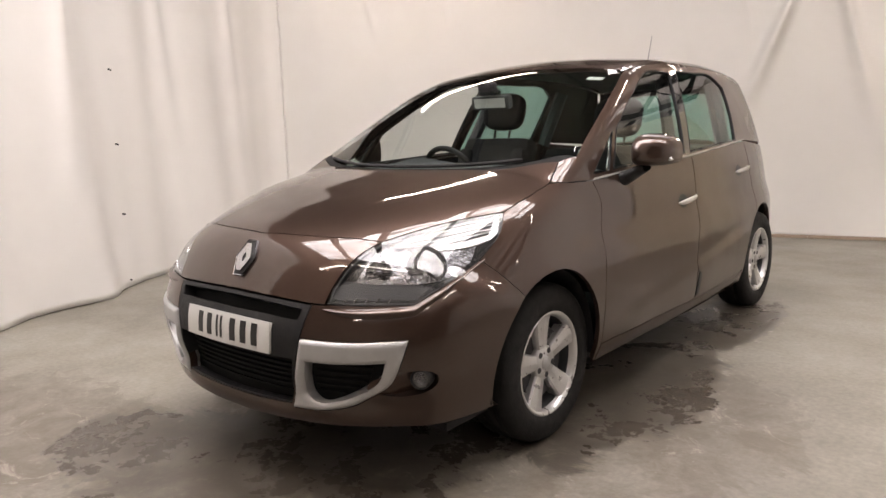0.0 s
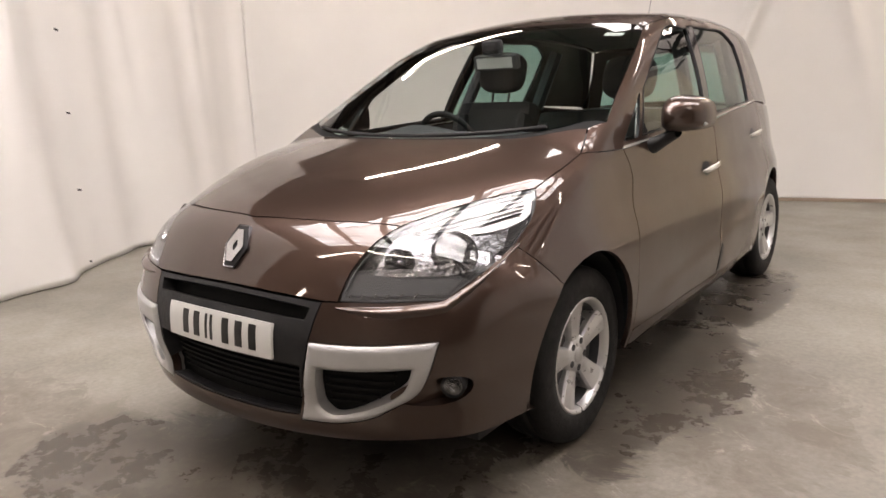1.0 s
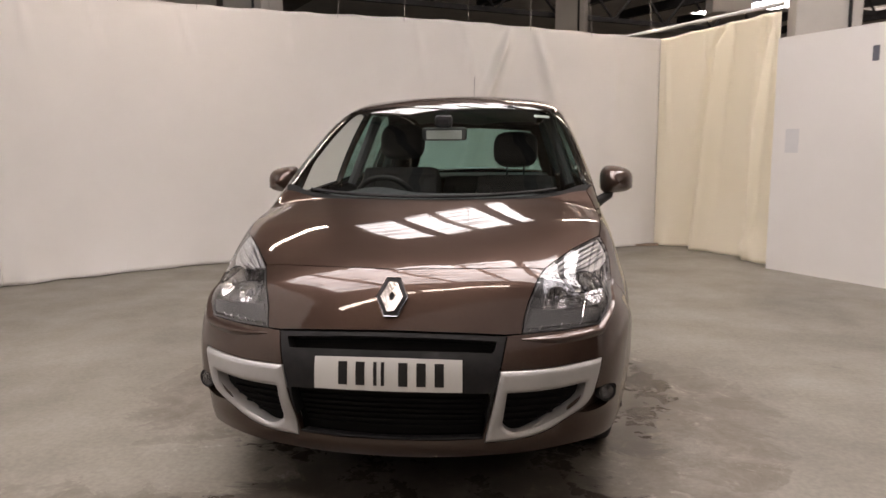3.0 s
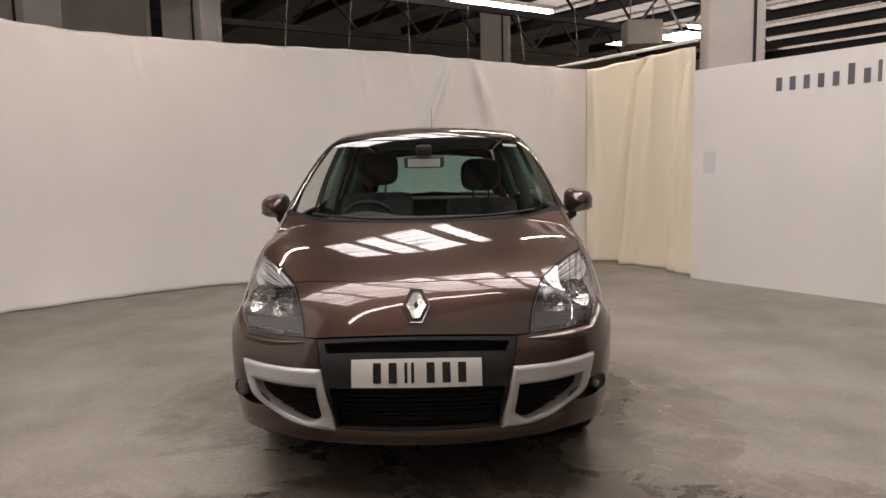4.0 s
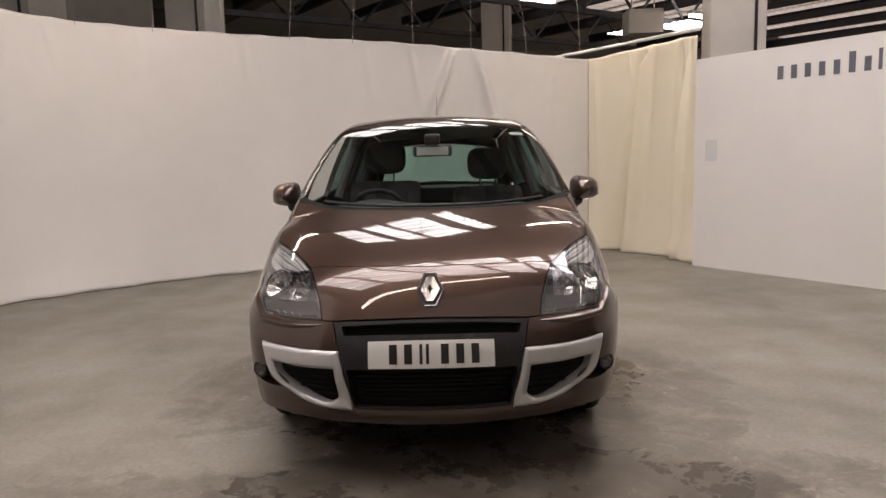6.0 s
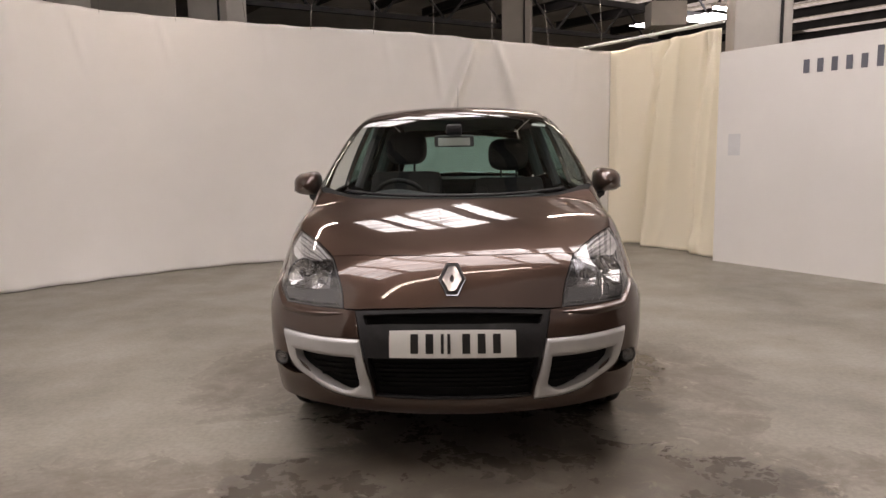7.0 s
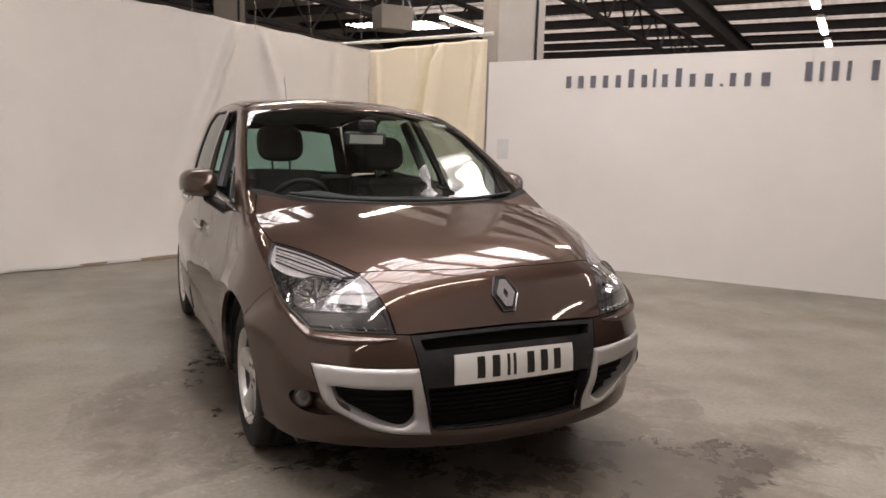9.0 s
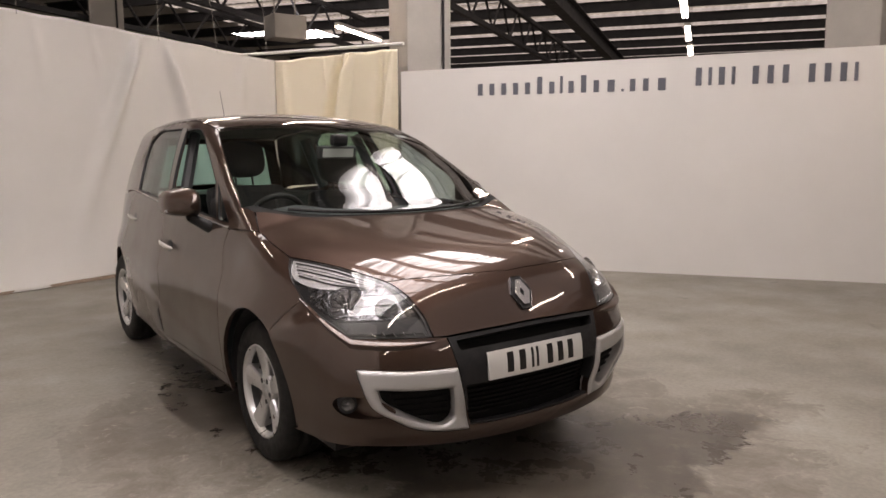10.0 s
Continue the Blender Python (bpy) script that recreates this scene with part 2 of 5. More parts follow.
    # darkest tone: wet concrete together with the shade painted under the car
    col = mixed(math_("MULTIPLY", wet_shade, 0.85), col, (0.047, 0.038, 0.030))
    b.inputs["Specular IOR Level"].default_value = 0.32
    m.node_tree.links.new(col, b.inputs["Base Color"])
    dry = ramp(m, [(0.3, 0.42), (0.7, 0.62)])
    wire(m, tex(2.0, 6.0), "Fac", dry, "Fac")
    m.node_tree.links.new(math_("MULTIPLY_ADD", wet_shade, -0.24, dry.outputs[0]), b.inputs["Roughness"])
    bp = nd(m, "ShaderNodeBump", Strength=0.14, Distance=0.004)
    wire(m, tex(60, 5.0), "Fac", bp, "Height")
    wire(m, bp, "Normal", b, "Normal")
    return m


FLOOR = floor_material()


# ---------------------------------------------------------------- mesh helpers
def mesh_ob(name, verts, faces, material=None, smooth=False):
    me = bpy.data.meshes.new(name)
    me.from_pydata([tuple(map(float, v)) for v in verts], [], [tuple(map(int, f)) for f in faces])
    me.update()
    if smooth:
        me.polygons.foreach_set("use_smooth", [True] * len(me.polygons))
    if material:
        me.materials.append(material)
    return new(name, me)


def part(name, bm, material, parent=None, label="", smooth=False):
    me = bpy.data.meshes.new(name)
    bm.to_mesh(me)
    bm.free()
    if smooth:
        me.polygons.foreach_set("use_smooth", [True] * len(me.polygons))
    me.materials.append(material)
    ob = new(name, me)
    if parent:
        ob.parent = parent
    if label:
        ob["label"] = label
    return ob


def thing(name, label, category, group="", kind="", at=(0, 0, 0)):
    ob = new(name)
    ob.location = at
    return tagged(ob, label, category, group, kind)


def box(bm, c, s, m=None, bevel=0.0):
    """A box at centre c, of size s, in the frame m, with rounded edges."""
    r = bmesh.ops.create_cube(bm, size=1.0)
    vs = r["verts"]
    bmesh.ops.scale(bm, vec=s, verts=vs)
    if bevel:
        es = list({e for v in vs for e in v.link_edges})
        g = bmesh.ops.bevel(bm, geom=es, offset=bevel, segments=2, affect="EDGES", profile=0.6)
        vs = list({v for f in g["faces"] for v in f.verts} | {v for v in vs if v.is_valid})
    bmesh.ops.translate(bm, vec=c, verts=vs)
    if m is not None:
        bmesh.ops.transform(bm, matrix=m, verts=vs)
    return vs


def rod(bm, a, b, r, n=8, r2=None):
    a, b = Vector(a), Vector(b)
    d = b - a
    g = bmesh.ops.create_cone(bm, cap_ends=True, segments=n, radius1=r, radius2=r if r2 is None else r2, depth=d.length)
    m = Matrix.Translation((a + b) / 2) @ d.to_track_quat("Z", "Y").to_matrix().to_4x4()
    bmesh.ops.transform(bm, matrix=m, verts=g["verts"])


def sweep(bm, pts, r, n=8):
    """A round bar bent through places."""
    pts = [Vector(q) for q in pts]
    rings = []
    for i, c in enumerate(pts):
        d = (pts[min(i + 1, len(pts) - 1)] - pts[max(i - 1, 0)]).normalized()
        q = d.to_track_quat("Z", "Y")
        rings.append([bm.verts.new(c + q @ Vector((r * math.cos(2 * math.pi * k / n), r * math.sin(2 * math.pi * k / n), 0))) for k in range(n)])
    for a, b in zip(rings, rings[1:]):
        for k in range(n):
            bm.faces.new((a[k], a[(k + 1) % n], b[(k + 1) % n], b[k]))
    bm.faces.new(rings[0][::-1])
    bm.faces.new(rings[-1])


def lathe(bm, profile, n=40, axis="x", centre=(0, 0, 0), close=False):
    """Turns a profile of (along, radius) about an axis."""
    rings = []
    for a, r in profile:
        ring = []
        for i in range(n):
            t = 2 * math.pi * i / n
            c, s = r * math.cos(t), r * math.sin(t)
            v = {"x": (a, c, s), "y": (c, a, s), "z": (c, s, a)}[axis]
            ring.append(bm.verts.new(Vector(v) + Vector(centre)))
        rings.append(ring)
    if close:
        rings.append(rings[0])
    for p, q in zip(rings, rings[1:]):
        for i in range(n):
            j = (i + 1) % n
            bm.faces.new((p[i], p[j], q[j], q[i]))
    return rings


# ---------------------------------------------------------------- the car's skin, as one smooth form
def knots(xs, ys):
    """A smooth curve through its knots that does not overshoot."""
    xs, ys = np.array(xs, float), np.array(ys, float)
    h, d = np.diff(xs), np.diff(ys) / np.diff(xs)
    m = np.zeros(len(xs))
    for i in range(1, len(xs) - 1):
        if d[i - 1] * d[i] > 0:
            w1, w2 = 2 * h[i] + h[i - 1], h[i] + 2 * h[i - 1]
            m[i] = (w1 + w2) / (w1 / d[i - 1] + w2 / d[i])
    m[0], m[-1] = d[0], d[-1]

    def f(x):
        x = np.asarray(x, float)
        i = np.clip(np.searchsorted(xs, x) - 1, 0, len(xs) - 2)
        t = (x - xs[i]) / h[i]
        lo, hi = t < 0, t > 1
        tc = np.clip(t, 0, 1)
        v = (ys[i] * (1 + 2 * tc) * (1 - tc) ** 2 + m[i] * h[i] * tc * (1 - tc) ** 2
             + ys[i + 1] * tc * tc * (3 - 2 * tc) + m[i + 1] * h[i] * tc * tc * (tc - 1))
        v = np.where(lo, ys[0] + m[0] * (x - xs[0]), v)
        return np.where(hi, ys[-1] + m[-1] * (x - xs[-1]), v)
    return f


def soft(f, s, lo, hi):
    """The curve f between lo and hi, evened out over about s to each side."""
    xs = np.arange(lo, hi, .0125)
    k = np.linspace(-1.6, 1.6, 17)
    w = np.exp(-k * k)
    w /= w.sum()
    return knots(xs, sum(wi * f(xs + s * ki) for wi, ki in zip(w, k)))


def step(a, b, x):
    """A soft step from 0 at a to 1 at b."""
    t = np.clip((x - a) / (b - a), 0, 1)
    return t * t * (3 - 2 * t)


def smax(a, b, k):
    h = np.maximum(k - np.abs(a - b), 0) / k
    return np.maximum(a, b) + h * h * k * 0.25


# plan of the nose; front of the bumper; bonnet; fall of the bonnet to the wings
PLAN = soft(knots((-.2, 0, .2, .4, .6, .75, .85, .92, 1.0), (.008, 0, .008, .036, .10, .20, .33, .52, .95)), .04, 0, 1.1)
NOSE = knots((.17, .21, .25, .31, .37, .46, .56, .655, .715, .9), (.16, .075, .03, .012, .02, .008, .012, .035, .06, .15))
HOOD = soft(knots((-.08, 0, .05, .085, .13, .17, .21, .26, .33, .42, .55, .70, .85, 1.0, 1.3, 2.0, 3.2, 4.4), (.42, .61, .695, .752, .823, .868, .899, .924, .950, .978, 1.010, 1.043, 1.074, 1.103, 1.150, 1.165, 1.17, 1.18)), .03, -.2, 4.6)
DROP = soft(knots((-.3, 0, .3, .45, .536, .6, .7, .8, .88, .95, 1.1), (.0035, 0, .005, .0155, .029, .041, .068, .118, .185, .305, .7)), .05, 0, 1.2)
SIDE = soft(knots((.15, .2, .3, .4, .55, .7, .85, .95, 1.05, 1.15), (.82, .855, .887, .905, .918, .915, .866, .846, .824, .79)), .035, .1, 1.25)
LONG = soft(knots((.3, .45, .6, .93, 1.3, 1.8, 2.4, 3.0, 3.6, 4.0, 4.35), (.90, .945, .986, 1.002, .988, .988, 1.0, .98, .945, .87, .75)), .11, .1, 4.5)
GLONG = knots((.9, 1.5, 2.2, 2.8, 3.4, 3.9, 4.3), (.965, .99, 1.0, .99, .955, .885, .79))
TOP = knots((.6, .95, 1.2, 1.5, 1.8, 1.95, 2.1, 2.3, 2.6, 3.0, 3.5, 3.9, 4.2), (.88, 1.078, 1.203, 1.361, 1.511, 1.569, 1.610, 1.643, 1.658, 1.656, 1.63, 1.585, 1.53))


def lower_body(x, y, z):
    zc = .43 + .115 * (y - 1.6)
    side = x - SIDE(z) * LONG(y) - .010 * step(zc + .035, zc - .02, z) * step(1.35, 1.7, y) * step(3.3, 3.0, y) * step(.25, .32, z)
    pl = PLAN(x)
    nose = (NOSE(z) + pl + .09 * x * x * step(.48, .28, z) - y) * 0.9
    u = y - pl
    fall = DROP(x) * step(.0, .25, u) * (1 - .5 * step(.2, .7, u)) * (1 - step(.85, 1.55, u))
    hood = (z - HOOD(y - pl * (1 - .7 * step(.2, .6, u))) + fall) * 0.75
    rear = y - (4.31 - .6 * x ** 4 - .30 * np.maximum(z - .75, 0) - .3 * np.maximum(.5 - z, 0))
    f = smax(side, hood, .055)
    f = smax(f, nose, .04)
    f = smax(f, rear, .1)
    return smax(f, .235 - z, .04)


def cabin(x, y, z):
    d = z - 1.03
    side = (x - (.832 - .22 * d - .27 * d * d) * GLONG(y)) * .92
    top = (z - TOP(y - .24 * x * x) + .10 * x * x * step(1.7, 2.4, y)) * .87
    rear = y - (4.24 - .40 * (z - 1.05) - .32 * x * x)
    f = smax(side, top, .06)
    f = smax(f, rear, .1)
    return smax(f, .8 - z, .02)


def skin(p):
    x, y, z = np.abs(p[:, 0]), p[:, 1], p[:, 2]
    return -smax(-lower_body(x, y, z), -cabin(x, y, z), .008)


def slope(p, f=skin):
    e = 2e-3
    g = np.stack([f(p + e * np.eye(3)[i]) - f(p - e * np.eye(3)[i]) for i in range(3)], 1)
    return g / np.linalg.norm(g, axis=1, keepdims=True)


def meet(o, w, f=skin, reach=2.2, n=90):
    """Where rays from o along w first go into the form."""
    ts = np.linspace(0, reach, n)
    lo, hi = np.zeros(len(o)), np.full(len(o), reach)
    done = np.zeros(len(o), bool)
    prev = f(o)
    for a, b in zip(ts, ts[1:]):
        v = f(o + b * w)
        hit = (v <= 0) & (prev > 0) & ~done
        lo[hit], hi[hit] = a, b
        done |= hit
        prev = v
    for _ in range(28):
        mid = (lo + hi) / 2
        ins = f(o + mid[:, None] * w) <= 0
        hi = np.where(ins, mid, hi)
        lo = np.where(ins, lo, mid)
    return o + hi[:, None] * w


def snap(p, f=skin):
    """Brings places near the form onto it."""
    p = np.array(p, float)
    for _ in range(6):
        p = p - .9 * f(p)[:, None] * slope(p, f)
    return p


class Flat:
    """Lays a patch on the form along one direction w (from outside in)."""
    def __init__(self, w):
        self.w = np.array(w, float) / np.linalg.norm(w)
        up = np.array((0, 0, 1.0)) if abs(self.w[2]) < .9 else np.array((0, 1.0, 0))
        self.u = np.cross(up, self.w)
        self.u /= np.linalg.norm(self.u)
        self.v = np.cross(self.w, self.u)

    def flat(self, p):
        return np.stack([p @ self.u, p @ self.v], 1)

    def back(self, q, f=skin, depth=None):
        c = np.array((0.55, 2.0, .7))
        o = q[:, :1] * self.u + q[:, 1:] * self.v
        o = o + ((c @ self.w) - 3.2) * self.w
        return meet(o, np.tile(self.w, (len(q), 1)), f, 6.0, 300)


class Round:
    """Lays a patch on the nose, out from an upright axis at (0, yc)."""
    def __init__(self, yc=1.1):
        self.yc = yc

    def flat(self, p):
        return np.stack([np.arctan2(p[:, 0], self.yc - p[:, 1]), p[:, 2]], 1)

    def back(self, q, f=skin):
        w = np.stack([-np.sin(q[:, 0]), np.cos(q[:, 0]), 0 * q[:, 0]], 1)
        o = np.stack([0 * q[:, 0], self.yc + 0 * q[:, 0], q[:, 1]], 1) - 1.6 * w
        return meet(o, w, f, 1.6)


def line(*pts, n=10, smooth=True):
    """Points along a smooth line through a few places."""
    p = np.array(pts, float)
    if len(p) == 2 or not smooth:
        t = np.linspace(0, len(p) - 1, n * (len(p) - 1) + 1)
        return np.stack([np.interp(t, range(len(p)), p[:, i]) for i in range(3)], 1)
    s = np.r_[0, np.cumsum(np.linalg.norm(np.diff(p, axis=0), axis=1))]
    tan = np.gradient(p, s, axis=0)
    out = []
    for i in range(len(p) - 1):
        t = np.linspace(0, 1, n, endpoint=False)[:, None]
        h = s[i + 1] - s[i]
        out.append(p[i] * (1 + 2 * t) * (1 - t) ** 2 + tan[i] * h * t * (1 - t) ** 2 + p[i + 1] * t * t * (3 - 2 * t) + tan[i + 1] * h * t * t * (t - 1))
    return np.concatenate(out + [p[-1:]])


def ring(*lines):
    """A closed outline out of lines end to end."""
    out = [np.asarray(l, float) for l in lines]
    p = np.concatenate(out)
    keep = np.r_[True, np.linalg.norm(np.diff(p, axis=0), axis=1) > 1e-4]
    p = p[keep]
    return p[:-1] if np.linalg.norm(p[0] - p[-1]) < 1e-4 else p


def inside(q, poly):
    x, y = q[:, 0], q[:, 1]
    r = np.zeros(len(q), bool)
    for (x1, y1), (x2, y2) in zip(poly, np.roll(poly, -1, 0)):
        c = (y1 > y) != (y2 > y)
        r ^= c & (x < (x2 - x1) * (y - y1) / (y2 - y1 + 1e-12) + x1)
    return r


def shrink(poly, d):
    """Moves a closed flat outline inwards by d."""
    t = np.roll(poly, -1, 0) - np.roll(poly, 1, 0)
    t /= np.linalg.norm(t, axis=1, keepdims=True) + 1e-12
    area = np.sum(poly[:, 0] * np.roll(poly[:, 1], -1) - np.roll(poly[:, 0], -1) * poly[:, 1])
    nrm = np.stack([-t[:, 1], t[:, 0]], 1) * (1 if area > 0 else -1)
    return poly + d * nrm


def patch(name, proj, outline, material, holes=(), h=.03, gap=.0025, rim=.02, lift=0.0, f=skin, parent=None, label="", mirror=False, crown=0.0, soften=.02):
    """A panel of the skin inside an outline, with a turned-in edge. Returns one object, or a pair with its mirror image."""
    from mathutils.geometry import delaunay_2d_cdt
    k = 1.0 if isinstance(proj, Flat) else 1.0 / .95
    if f is skin:
        outline, holes = snap(outline), [snap(o) for o in holes]
    polys = [shrink(proj.flat(np.asarray(outline)), gap)] + [shrink(proj.flat(np.asarray(o)), -gap) for o in holes]
    pts, edges = [], []
    for poly in polys:
        fine = []
        for a, b in zip(poly, np.roll(poly, -1, 0)):
            m = max(1, int(np.linalg.norm(b - a) / h))
            fine += [a + (b - a) * i / m for i in range(m)]
        s = len(pts)
        pts += fine
        edges += [(s + i, s + (i + 1) % len(fine)) for i in range(len(fine))]
    lo, hi = polys[0].min(0), polys[0].max(0)
    nx, ny = int((hi[0] - lo[0]) / h) + 2, int((hi[1] - lo[1]) / h) + 2
    g = np.array([(lo[0] + h * (i + .5 * (j % 2)), lo[1] + h * .87 * j) for j in range(int(ny / .87) + 1) for i in range(nx)])
    ok = inside(g, polys[0])
    for poly in polys[1:]:
        ok &= ~inside(g, poly)
    g = g[ok]
    bp = np.array(pts)
    far = np.array([np.min(np.sum((bp - q) ** 2, 1)) > (.45 * h) ** 2 for q in g]) if len(g) else np.zeros(0, bool)
    allp = np.concatenate([bp, g[far]]) if far.any() else bp
    v2, _, fs, *_ = delaunay_2d_cdt([Vector(q) for q in allp], edges, [], 0, 1e-6)
    v2 = np.array([tuple(q) for q in v2])
    fs = np.array([tuple(t) for t in fs])
    cen = v2[fs].mean(1)
    ok = inside(cen, polys[0])
    for poly in polys[1:]:
        ok &= ~inside(cen, poly)
    fs = fs[ok]
    used = np.unique(fs)
    remap = -np.ones(len(v2), int)
    remap[used] = range(len(used))
    fs = remap[fs]
    p3 = proj.back(v2[used], f) if f is skin else proj.back(v2[used], f)
    nr = slope(p3, f)
    p3 = p3 + lift * nr
    if crown:
        # rounded over towards its edges
        q = v2[used]
        d = np.min([np.min(np.linalg.norm(q[:, None] - (a_ + (b_ - a_) * np.linspace(0, 1, 6)[:, None])[None], axis=2), axis=1)
                    for poly in polys for a_, b_ in zip(poly, np.roll(poly, -1, 0))], axis=0)
        p3 = p3 - (crown * (1 - np.clip(d / soften, 0, 1)) ** 2)[:, None] * nr
    a, b, c = p3[fs[:, 0]], p3[fs[:, 1]], p3[fs[:, 2]]
    flip = np.sum(np.cross(b - a, c - a) * nr[fs].mean(1), 1) < 0
    fs[flip] = fs[flip][:, ::-1]
    verts, faces = list(p3), [tuple(t) for t in fs]
    if rim:
        count = {}
        for t in faces:
            for i in range(3):
                e = (t[i], t[(i + 1) % 3])
                count[e] = count.get(e, 0) + 1
        twin = {}
        for (i, j) in [e for e in count if (e[1], e[0]) not in count]:
            for q in (i, j):
                if q not in twin:
                    twin[q] = (len(verts), len(verts) + 1)
                    verts += [p3[q], p3[q] - rim * nr[q]]
            faces.append((twin[j][0], twin[i][0], twin[i][1], twin[j][1]))
    obs = []
    for s in ((1, -1) if mirror else (1,)):
        vv = np.array(verts) * (s, 1, 1)
        ff = faces if s > 0 else [t[::-1] for t in faces]
        ob = mesh_ob(name, vv, ff, material, True)
        if parent:
            ob.parent = parent
        if label:
            ob["label"] = label
        obs.append(ob)
    return obs if mirror else obs[0]


def both(half):
    """Closes a half outline (from the middle line round to the middle line) with its mirror image."""
    half = np.asarray(half)
    m = half[::-1] * (-1, 1, 1)
    return ring(half, m)


# ---------------------------------------------------------------- the hall
def prism(name, plan, z0, z1, material):
    bm = bmesh.new()
    lo = [bm.verts.new((*p, z0)) for p in plan]
    hi = [bm.verts.new((*p, z1)) for p in plan]
    bm.faces.new(lo[::-1])
    bm.faces.new(hi)
    n = len(plan)
    for i in range(n):
        bm.faces.new((lo[i], lo[(i + 1) % n], hi[(i + 1) % n], hi[i]))
    bmesh.ops.recalc_face_normals(bm, faces=bm.faces)
    return part(name, bm, material)


def wall_panel(name, a, b, z0, z1, thick, material, label, side=1):
    a, b = Vector(a), Vector(b)
    d = (b - a).normalized()
    nrm = Vector((-d.y, d.x)) * side * thick
    return tagged(prism(name, [a, b, b + nrm, a + nrm], z0, z1, material), label, "wall", kind="structure")


def along(pts, n):
    """n places evenly along a plan line, and the way across it."""
    p = np.array(pts, float)
    s = np.r_[0, np.cumsum(np.linalg.norm(np.diff(p, axis=0), axis=1))]
    fx, fy = knots(s, p[:, 0]), knots(s, p[:, 1])
    t = np.linspace(0, s[-1], n)
    q = np.stack([fx(t), fy(t)], 1)
    d = np.gradient(q, axis=0)
    d /= np.linalg.norm(d, axis=1, keepdims=True)
    return t, q, np.stack([-d[:, 1], d[:, 0]], 1)


def curtain(name, plan, z0, tops, material, folds, label, cols=260, rows=70):
    """A hanging sheet along a plan line; folds(t, v) says how far it stands out (t metres along, v 0 at the hem to 1 at the top)."""
    t, q, nrm = along(plan, cols)
    ztop = knots(np.linspace(0, t[-1], len(tops)), tops)(t)
    verts, faces = [], []
    for j in range(rows + 1):
        v = j / rows
        off = folds(t, v) * step(0, .25, t) * step(t[-1], t[-1] - .25, t)
        sag = -.012 * np.abs(np.sin(t * math.pi / .55)) * v ** 8
        for i in range(cols):
            verts.append((q[i, 0] + nrm[i, 0] * off[i], q[i, 1] + nrm[i, 1] * off[i], z0 + (ztop[i] - z0) * v + sag[i]))
    for j in range(rows):
        for i in range(cols - 1):
            a = j * cols + i
            faces.append((a, a + 1, a + cols + 1, a + cols))
    ob = mesh_ob(name, verts, faces, material, True)
    so = ob.modifiers.new("thickness", "SOLIDIFY")
    so.thickness = 0.003
    return tagged(ob, label, "curtain", kind="structure")


fl = mesh_ob("floor", [(-16, -14, 0), (34, -14, 0), (34, 26, 0), (-16, 26, 0)], [(0, 1, 2, 3)], FLOOR)
tagged(fl, "worn grey concrete floor with wet stains and painted shade under the car", "floor", kind="structure")

BACK = ((-4.60, 3.95), (-4.28, 4.50), (-3.45, 5.25), (-2.34, 5.98), (-.3, 6.8), (.9, 7.13), (2.06, 7.46))
LEFT = ((-2.2, -1.9), (-3.07, .2), (-3.85, 1.75), (-4.35, 2.95), (-4.60, 3.95))
CREAMP = ((2.06, 7.46), (2.36, 7.0), (2.66, 6.5), (3.02, 5.86))
UP = Vector((.82, .572, 0))
VP = Vector((-.572, .82, 0))


def pleat(t, v, at, lean, width, deep, top=1.0, fall=.5):
    """One soft crease that starts at a tie and runs down, leaning, until it dies out."""
    d = (t - at - lean * (top - v)) / (width * (.35 + (top - v)))
    return deep * np.exp(-d * d) * np.clip((top - v) * 8, 0, 1) * np.exp(-((top - v) / fall) ** 2)


def back_folds(t, v):
    o = .018 * np.sin(t * 1.3 + .6) * (1 - v) + .006 * np.sin(t * 5.1 + 3 * v) + .008 * np.sin(t * 2.4 - 2.5 * v + 1)
    for at, lean, w, deep, fall in ((1.0, .7, .06, -.05, .13), (1.9, .65, .055, -.045, .12), (3.1, .3, .1, -.015, .15), (5.80, -1.05, .11, -.16, .6), (6.1, .75, .12, -.11, .5), (5.2, .5, .08, -.03, .3), (4.6, .4, .1, -.014, .2), (.35, .4, .1, -.02, .2), (7.2, -.25, .15, -.03, .8)):
        o = o + pleat(t, v, at, lean, w, deep, 1.0, fall)
    hem = (1 - v) ** 7
    return o - (.10 + .05 * np.sin(t * 1.9)) * hem - .02 * np.sin(t * 9) * hem


def left_folds(t, v):
    o = .062 * np.sin(t * 3.3 + .5) * (1.1 - .8 * v) + .034 * np.sin(t * 7.3 + 1.4 * v) * (1.2 - .7 * v) + .014 * np.sin(t * 13 + 2 * v) * (1 - v)
    o = o + pleat(t, v, 4.35, .25, .12, -.05, 1.0, 1.2) + pleat(t, v, 3.2, -.2, .1, -.04, 1.0, .9) + pleat(t, v, 5.4, .15, .1, -.04, 1.0, 1.2)
    return o - (.05 + .03 * np.sin(t * 4)) * (1 - v) ** 5


